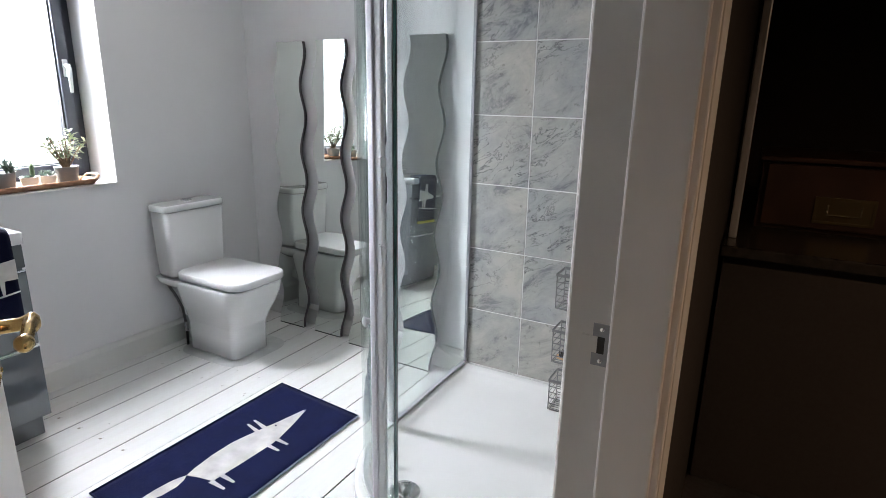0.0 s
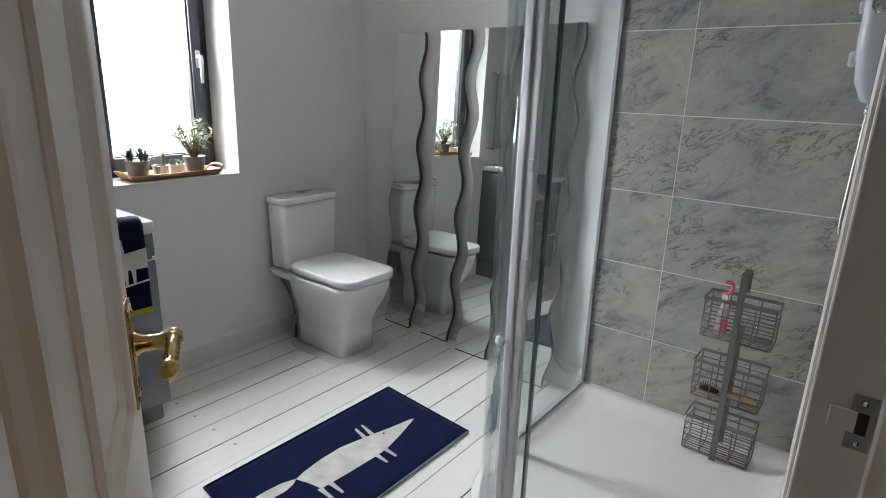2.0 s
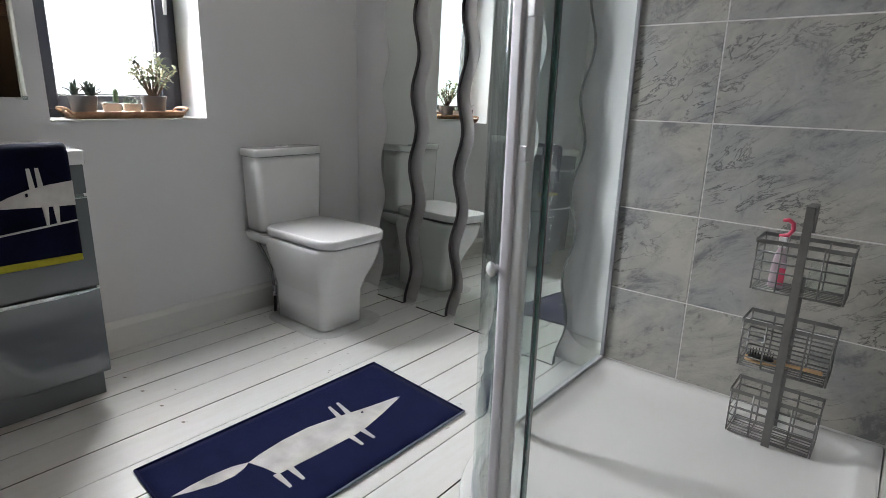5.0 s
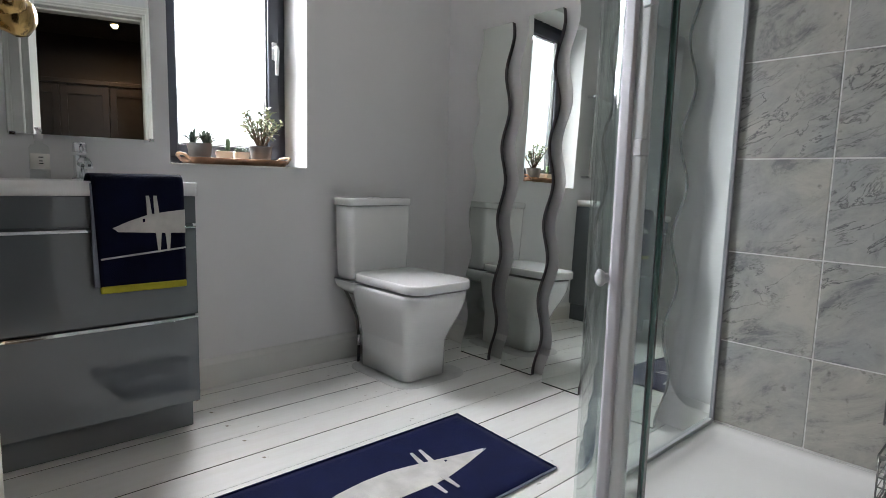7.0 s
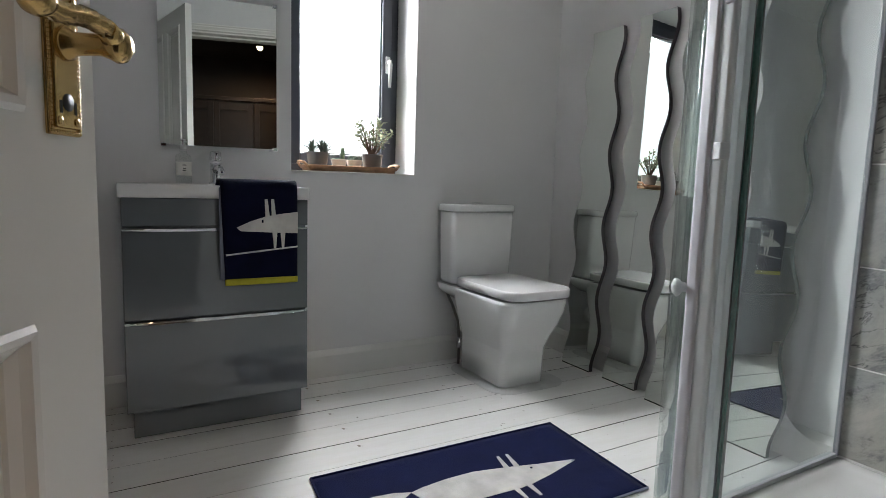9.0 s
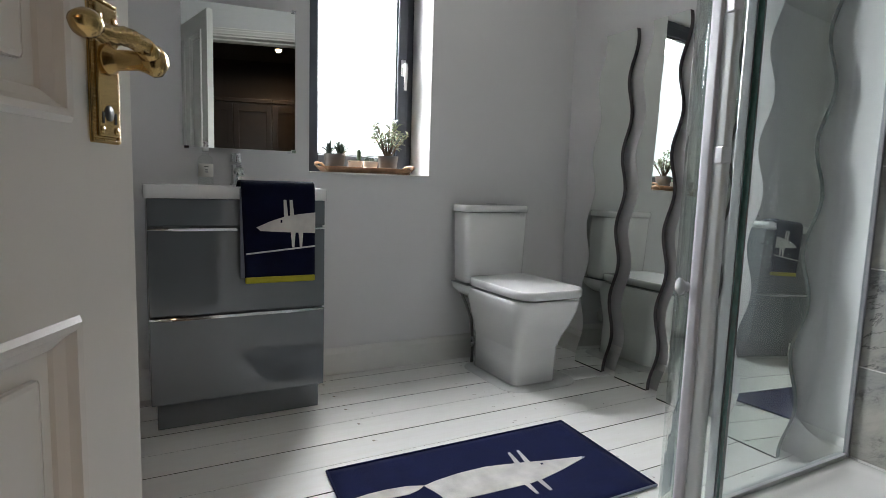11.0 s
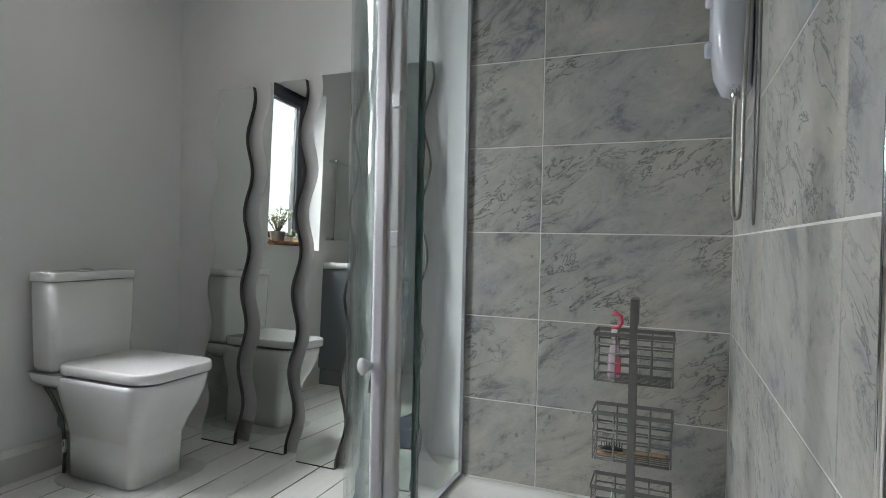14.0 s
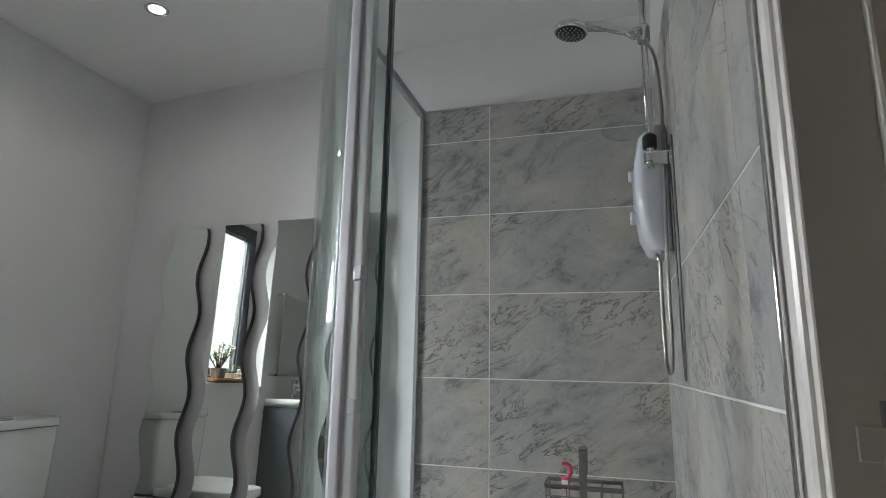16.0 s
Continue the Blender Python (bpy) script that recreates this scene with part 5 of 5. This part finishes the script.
    hose = corrugated([(ox, oy, 1.316), (ox - 0.002, oy - 0.008, 1.22), (ox - 0.003, oy - 0.035, 1.08), (ox - 0.002, oy - 0.058, 1.022), (ox + 0.004, oy - 0.074, 1.012), (ox + 0.008, oy - 0.082, 1.03), (ox + 0.010, oy - 0.085, 1.12), (ox + 0.012, oy - 0.080, 1.35), (ox + 0.018, oy - 0.074, 1.58), (ox + 0.020, oy - 0.076, 1.78), (ox + 0.006, oy - 0.096, 1.90), (rx - 0.018, ry - 0.018, hz - 0.016)], 0.0056)
    part("hose", hose, HOSE, top, "ribbed chrome hose")
    # thin drain tube that hangs in a loop from the unit
    bm = bm_new()
    pts = []
    for k in range(33):
        s = k / 32
        pts.append((face - 0.006, 2.50 + 0.05 * (1 - abs(2 * s - 1)) * 0 - 0.036 * math.cos(s * math.pi), 1.62 - 0.625 * math.sin(s * math.pi) ** 0.55))
    add_tube(bm, pts, 0.0025, 6)
    part("cord_loop", bm, STEEL, top, "thin grey hanging loop")


shower_unit()


def caddy():
    top = thing("shower_caddy", "three-tier wire shower caddy standing in the tray", "shower caddy", (2.21, 2.90, 0.05))
    cx, yf, yb, w = 2.195, 2.806, 2.922, 0.230
    floor_z = 0.064
    bm = bm_new()
    add_box(bm, (cx - 0.011, yf - 0.010, floor_z), (cx + 0.011, yf - 0.006, 0.782), 0.001)
    add_box(bm, (cx - 0.011, yf - 0.010, 0.778), (cx + 0.011, yf + 0.075, 0.782), 0.001)
    add_box(bm, (cx - 0.011, yf + 0.071, 0.70), (cx + 0.011, yf + 0.075, 0.782), 0.001)
    part("upright", bm, STEEL, top, "flat brushed steel front upright")
    bm = bm_new()
    add_box(bm, (cx - 0.008, yb + 0.003, floor_z), (cx + 0.008, yb + 0.006, 0.56), 0.001)
    part("back_upright", bm, STEEL, top)
    for z0, z1 in ((0.530, 0.672), (0.292, 0.432), (0.070, 0.206)):
        x0, x1 = cx - w / 2, cx + w / 2
        bm = bm_new()
        # flat rim, wire sides, wire floor
        for a, b in (((x0, yf, z1), (x1, yf, z1)), ((x1, yf, z1), (x1, yb, z1)), ((x1, yb, z1), (x0, yb, z1)), ((x0, yb, z1), (x0, yf, z1))):
            add_box(bm, (a[0] - 0.001, a[1] - 0.001, z1 - 0.006), (b[0] + 0.001, b[1] + 0.001, z1 + 0.006), 0.0006, 1)
        rim = part("basket", bm, STEEL, top, "wire basket with flat rim")
        for k in range(1, 6):
            z = z1 - (z1 - z0) * k / 5.0
            g = 0.010 * k / 5.0
            bm = bm_new()
            pts = [(x0 + g, yf + g * 0.6), (x1 - g, yf + g * 0.6), (x1 - g, yb), (x0 + g, yb)]
            add_tube(bm, [(*p, z) for p in pts], 0.0025 if k < 5 else 0.0034, 6, closed=True)
            part("wire", bm, STEEL, rim)
        for x in (x0 + 0.004, cx - 0.05, cx + 0.05, x1 - 0.004):
            bm = bm_new()
            g = 0.008
            add_tube(bm, [(x, yf + 0.0005, z1), (x, yf + g * 0.6, z0), (x, yb, z0), (x, yb - 0.0005, z1)], 0.0025, 6)
            part("wire", bm, STEEL, rim)
        for k in range(1, 7):
            y = yf + (yb - yf) * k / 7
            bm = bm_new()
            add_tube(bm, [(x0 + 0.01, y, z0), (x1 - 0.01, y, z0)], 0.0018, 6)
            part("wire", bm, STEEL, rim)


caddy()


def shower_things():
    # two-tone trigger bottle
    bx, by, bz = 2.137, 2.859, 0.5325
    top = thing("spray_bottle", "small pink and clear plastic spray bottle in the caddy", "bottle", (bx, by, bz))
    bm = bm_new()
    add_loft(bm, [[(x, y, bz + z) for x, y in rounded(bx, by, w, d, 0.012, 4)] for z, w, d in ((0.0, 0.036, 0.024), (0.006, 0.040, 0.027), (0.07, 0.037, 0.025), (0.10, 0.026, 0.020), (0.118, 0.015, 0.015))])
    part("body", bm, PINK_CLEAR, top, "translucent pink body")
    bm = bm_new()
    add_box(bm, (bx + 0.004, by - 0.0150, bz + 0.012), (bx + 0.0210, by - 0.012, bz + 0.062), 0.002)
    part("label", bm, PINK, top, "bright pink label")
    bm = bm_new()
    add_box(bm, (bx - 0.010, by - 0.010, bz + 0.118), (bx + 0.010, by + 0.010, bz + 0.150), 0.003)
    part("collar", bm, SEAT, top, "white collar")
    bm = bm_new()
    add_tube(bm, [(bx - 0.012, by, bz + 0.150), (bx + 0.010, by, bz + 0.155), (bx + 0.020, by, bz + 0.172), (bx + 0.018, by, bz + 0.190), (bx + 0.006, by, bz + 0.198), (bx - 0.008, by, bz + 0.195)], [0.005, 0.006, 0.006, 0.006, 0.006, 0.005], 10)
    part("handle", bm, PINK, top, "curved pink handle")
    # flat clear packet
    top = thing("plastic_pouch", "crumpled clear plastic pouch in the caddy", "pouch", (2.27, 2.93, bz))
    bm = bm_new()
    rnd = random.Random(3)
    rings = []
    for k in range(9):
        s = k / 8
        rings.append([(2.213 + 0.09 * s + 0.003 * rnd.uniform(-1, 1), 2.874 + q * (0.014 + 0.01 * math.sin(s * 3.1)) + 0.003 * rnd.uniform(-1, 1), bz + z + 0.006 * rnd.uniform(-1, 1) * (z > 0.01)) for q, z in ((-1, 0.0), (1, 0.0), (1.1, 0.05), (0.4, 0.085), (-0.4, 0.085), (-1.1, 0.05))])
    add_loft(bm, rings, smooth=False)
    sh = part("film", bm, PANE, top, "crumpled clear film")
    sh.visible_shadow = False
    # paddle hairbrush
    z = 0.2955
    top = thing("hairbrush", "wooden paddle hairbrush with dark bristles in the caddy", "hairbrush", (2.2, 2.92, z))
    m = Matrix.Translation((2.137, 2.849, z + 0.004)) @ Matrix.Rotation(radians(7), 4, "Z")
    bm = bm_new()
    rings = []
    for u, w in ((-0.042, 0.006), (-0.038, 0.018), (-0.022, 0.028), (0.0, 0.031), (0.022, 0.028), (0.038, 0.017), (0.050, 0.010), (0.09, 0.009), (0.13, 0.012), (0.150, 0.011), (0.156, 0.004)):
        rings.append([m @ Vector((u, w * math.cos(k * math.tau / 12), 0.006 + 0.007 * math.sin(k * math.tau / 12))) for k in range(12)])
    add_loft(bm, rings)
    wood = part("paddle", bm, BRUSH_WOOD, top, "pale beech paddle and grip")
    bm = bm_new()
    add_loft(bm, [[m @ Vector((0.034 * s * math.cos(a * math.tau / 20), 0.025 * s * math.sin(a * math.tau / 20), zz)) for a in range(20)] for s, zz in ((1, 0.011), (1, 0.015), (0.8, 0.018), (0.2, 0.019))])
    part("cushion", bm, BLACK, wood, "black rubber cushion")
    bm = bm_new()
    for i in range(-4, 5):
        for j in range(-3, 4):
            if (i / 4.6) ** 2 + (j / 3.6) ** 2 < 1:
                p = m @ Vector((i * 0.0072, j * 0.0068, 0.016))
                add_tube(bm, [p, p + Vector((i * 0.0004, j * 0.0004, 0.020))], 0.0009, 5)
    tagged(part("bristles", bm, BRISTLE, wood, "dark nylon pins"), kind="stuff")


shower_things()


# ---- things: lights and hall ----
def downlight(x, y, z, mat, label, power, color, name="downlight"):
    top = thing(name, label, "ceiling light", (x, y, z))
    bm = bm_new()
    add_lathe(bm, [(0.030, 0.0), (0.034, -0.004), (0.043, -0.004), (0.045, -0.001), (0.045, 0.0)], (x, y, z), 32)
    part("bezel", bm, CHROME, top, "brushed chrome bezel")
    bm = bm_new()
    add_lathe(bm, [(0.0, -0.0015), (0.029, -0.0015), (0.030, 0.0)], (x, y, z - 0.0005), 28)
    part("lens", bm, mat, top, "lit lens")
    lamp = new("downlight_beam", bpy.data.lights.new("downlight_beam", "SPOT"))
    lamp.data.energy, lamp.data.color, lamp.data.spot_size, lamp.data.spot_blend, lamp.data.shadow_soft_size = power, color, radians(165), 1.0, 0.03
    lamp.matrix_world = look((x, y, z - 0.012), (x, y + 0.0001, 0))


downlight(0.660, 2.526, H, LAMP, "lit round recessed downlight with metal bezel", LAMP_POWER, (1.0, 0.93, 0.84))
downlight(4.33, 1.30, 2.32, WARM_LAMP, "warm lit recessed downlight in the dark hall", 125.0, (1.0, 0.62, 0.35))


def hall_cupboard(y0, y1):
    top = thing("hall_cupboard", "brown wooden cupboard with panelled doors, dimmed in its colour", "cupboard", (4.85, (y0 + y1) / 2, 0), group="cupboards along the hall")
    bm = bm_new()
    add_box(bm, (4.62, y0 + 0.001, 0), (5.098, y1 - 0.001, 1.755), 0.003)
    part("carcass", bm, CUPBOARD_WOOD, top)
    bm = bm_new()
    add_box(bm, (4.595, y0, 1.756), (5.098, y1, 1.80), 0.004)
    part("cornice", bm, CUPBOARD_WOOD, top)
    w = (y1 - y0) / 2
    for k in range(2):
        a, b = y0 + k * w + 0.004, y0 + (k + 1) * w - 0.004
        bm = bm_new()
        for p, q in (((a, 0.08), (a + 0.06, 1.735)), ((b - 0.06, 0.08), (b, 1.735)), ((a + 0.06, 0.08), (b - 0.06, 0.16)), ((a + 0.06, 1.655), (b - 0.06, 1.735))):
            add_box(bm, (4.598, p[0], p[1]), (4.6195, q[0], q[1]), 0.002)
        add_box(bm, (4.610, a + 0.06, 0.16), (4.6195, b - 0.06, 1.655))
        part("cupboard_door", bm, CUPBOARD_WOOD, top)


for k in range(3):
    hall_cupboard(0.35 + k * 0.86, 0.35 + (k + 1) * 0.86)


def hall_counter():
    top = thing("hall_counter", "dark counter with a glossy dark top", "counter", (3.0, 3.2, 0))
    bm = bm_new()
    add_box(bm, (2.665, 2.75, 0), (3.55, 4.095, 0.858), 0.003)
    part("body", bm, DIM_HALL, top)
    bm = bm_new()
    add_box(bm, (2.655, 2.72, 0.859), (3.57, 4.095, 0.898), 0.006)
    part("top", bm, DARK_TOP, top, "glossy dark worktop")
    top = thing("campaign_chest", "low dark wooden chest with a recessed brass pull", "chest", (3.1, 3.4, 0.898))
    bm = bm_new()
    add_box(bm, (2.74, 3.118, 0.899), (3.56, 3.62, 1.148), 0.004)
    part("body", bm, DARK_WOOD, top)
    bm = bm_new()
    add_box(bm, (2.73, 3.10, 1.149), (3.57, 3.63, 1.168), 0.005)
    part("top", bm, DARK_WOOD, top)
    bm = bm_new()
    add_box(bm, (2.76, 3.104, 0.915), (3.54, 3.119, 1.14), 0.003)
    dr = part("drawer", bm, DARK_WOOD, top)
    px, pz, w, h, y = 3.015, 0.985, 0.092, 0.048, 3.104
    bm = bm_new()
    for p, q in (((-w, -h), (w, -h + 0.009)), ((-w, h - 0.009), (w, h)), ((-w, -h + 0.009), (-w + 0.010, h - 0.009)), ((w - 0.010, -h + 0.009), (w, h - 0.009))):
        add_box(bm, (px + p[0], y - 0.005, pz + p[1]), (px + q[0], y - 0.0005, pz + q[1]), 0.001)
    add_box(bm, (px - w + 0.010, y - 0.0025, pz - h + 0.009), (px + w - 0.010, y - 0.0008, pz + h - 0.009))
    pull = part("pull", bm, OLD_BRASS, dr, "recessed brass pull")
    bm = bm_new()
    add_tube(bm, [(px - 0.05, y - 0.004, pz + 0.02), (px - 0.05, y - 0.007, pz - 0.016), (px + 0.05, y - 0.007, pz - 0.016), (px + 0.05, y - 0.004, pz + 0.02)], 0.003, 8)
    part("bail", bm, OLD_BRASS, pull)
    top = thing("chrome_pole", "slim upright chrome pole standing on the counter", "pole", (2.68, 2.863, 0.898))
    bm = bm_new()
    add_box(bm, (2.668, 2.85, 0.899), (2.694, 2.876, 2.318), 0.004)
    part("shaft", bm, SILVER, top)


hall_counter()

# ---- pieces of floor and walls ----
def plank_mesh(length):
    bm = bm_new()
    add_box(bm, (-BOARD_W / 2 + 0.0017, 0, -0.022), (BOARD_W / 2 - 0.0017, length, 0.0), 0.0008, 1)
    me = mesh_of("floorboard", bm, (BOARD, GAP))
    for f in me.polygons:
        f.material_index = 1 if abs(f.normal.x) > 0.9 else 0
    return me


plank = plank_mesh(Y1 - 0.005 - Y0)
x = 0.376 - 3 * BOARD_W + BOARD_W / 2
k = 0
while x < HALL - 0.05:
    if x > -0.02:
        ob = new("floorboard", plank)
        ob.parent = floor
        ob.location = (x + random.uniform(-0.0012, 0.0012), Y0, random.uniform(-0.0012, 0.0))
        k += 1
    x += BOARD_W


def nail_mesh():
    bm = bm_new()
    add_lathe(bm, [(0.0, 0.0), (0.0030, 0.0), (0.0026, 0.0006), (0.0, 0.0008)], seg=8)
    return mesh_of("nail", bm, NAIL)


nail = nail_mesh()
for board in list(floor.children):
    for yj in (1.42, 1.87, 2.32, 2.77):
        if random.random() < 0.45:
            ob = new("nail", nail)
            ob.parent = board
            ob.location = (random.choice((-0.045, 0.045)) + random.uniform(-0.008, 0.008), yj - Y0 + random.uniform(-0.02, 0.02), -0.0001)


def tiles(parent, plane, spans, rows):
    """Lay tiles on a wall. spans: along the wall; rows: heights. One mesh a size."""
    sizes = {}
    for u0, u1 in spans:
        for z0, z1 in rows:
            w, h = round(u1 - u0 - 0.004, 4), round(z1 - z0 - 0.004, 4)
            if (w, h) not in sizes:
                bm = bm_new()
                if plane == "north":
                    add_box(bm, (0, -TILE_T, 0), (w, -0.002, h), 0.0012, 1)
                else:
                    add_box(bm, (-TILE_T, 0, 0), (-0.002, w, h), 0.0012, 1)
                sizes[(w, h)] = mesh_of("tile", bm, TILE)
            ob = new("tile", sizes[(w, h)])
            ob.parent = parent
            ob.location = (u0 + 0.002, TB, z0 + 0.002) if plane == "north" else (X1, u0 + 0.002, z0 + 0.002)


ROWS_Z = [(0.0855, 0.372), (0.372, 0.674), (0.674, 0.977), (0.977, 1.280), (1.280, 1.583), (1.583, 1.885), (1.885, TZ)]
tiles(grout_n, "north", [(SX0 + 0.002, 1.868), (1.868, X1 - TILE_T)], ROWS_Z)
tiles(grout_e, "east", [(SYF + 0.002, 1.793), (1.793, 2.396), (2.396, TB - TILE_T)], ROWS_Z)
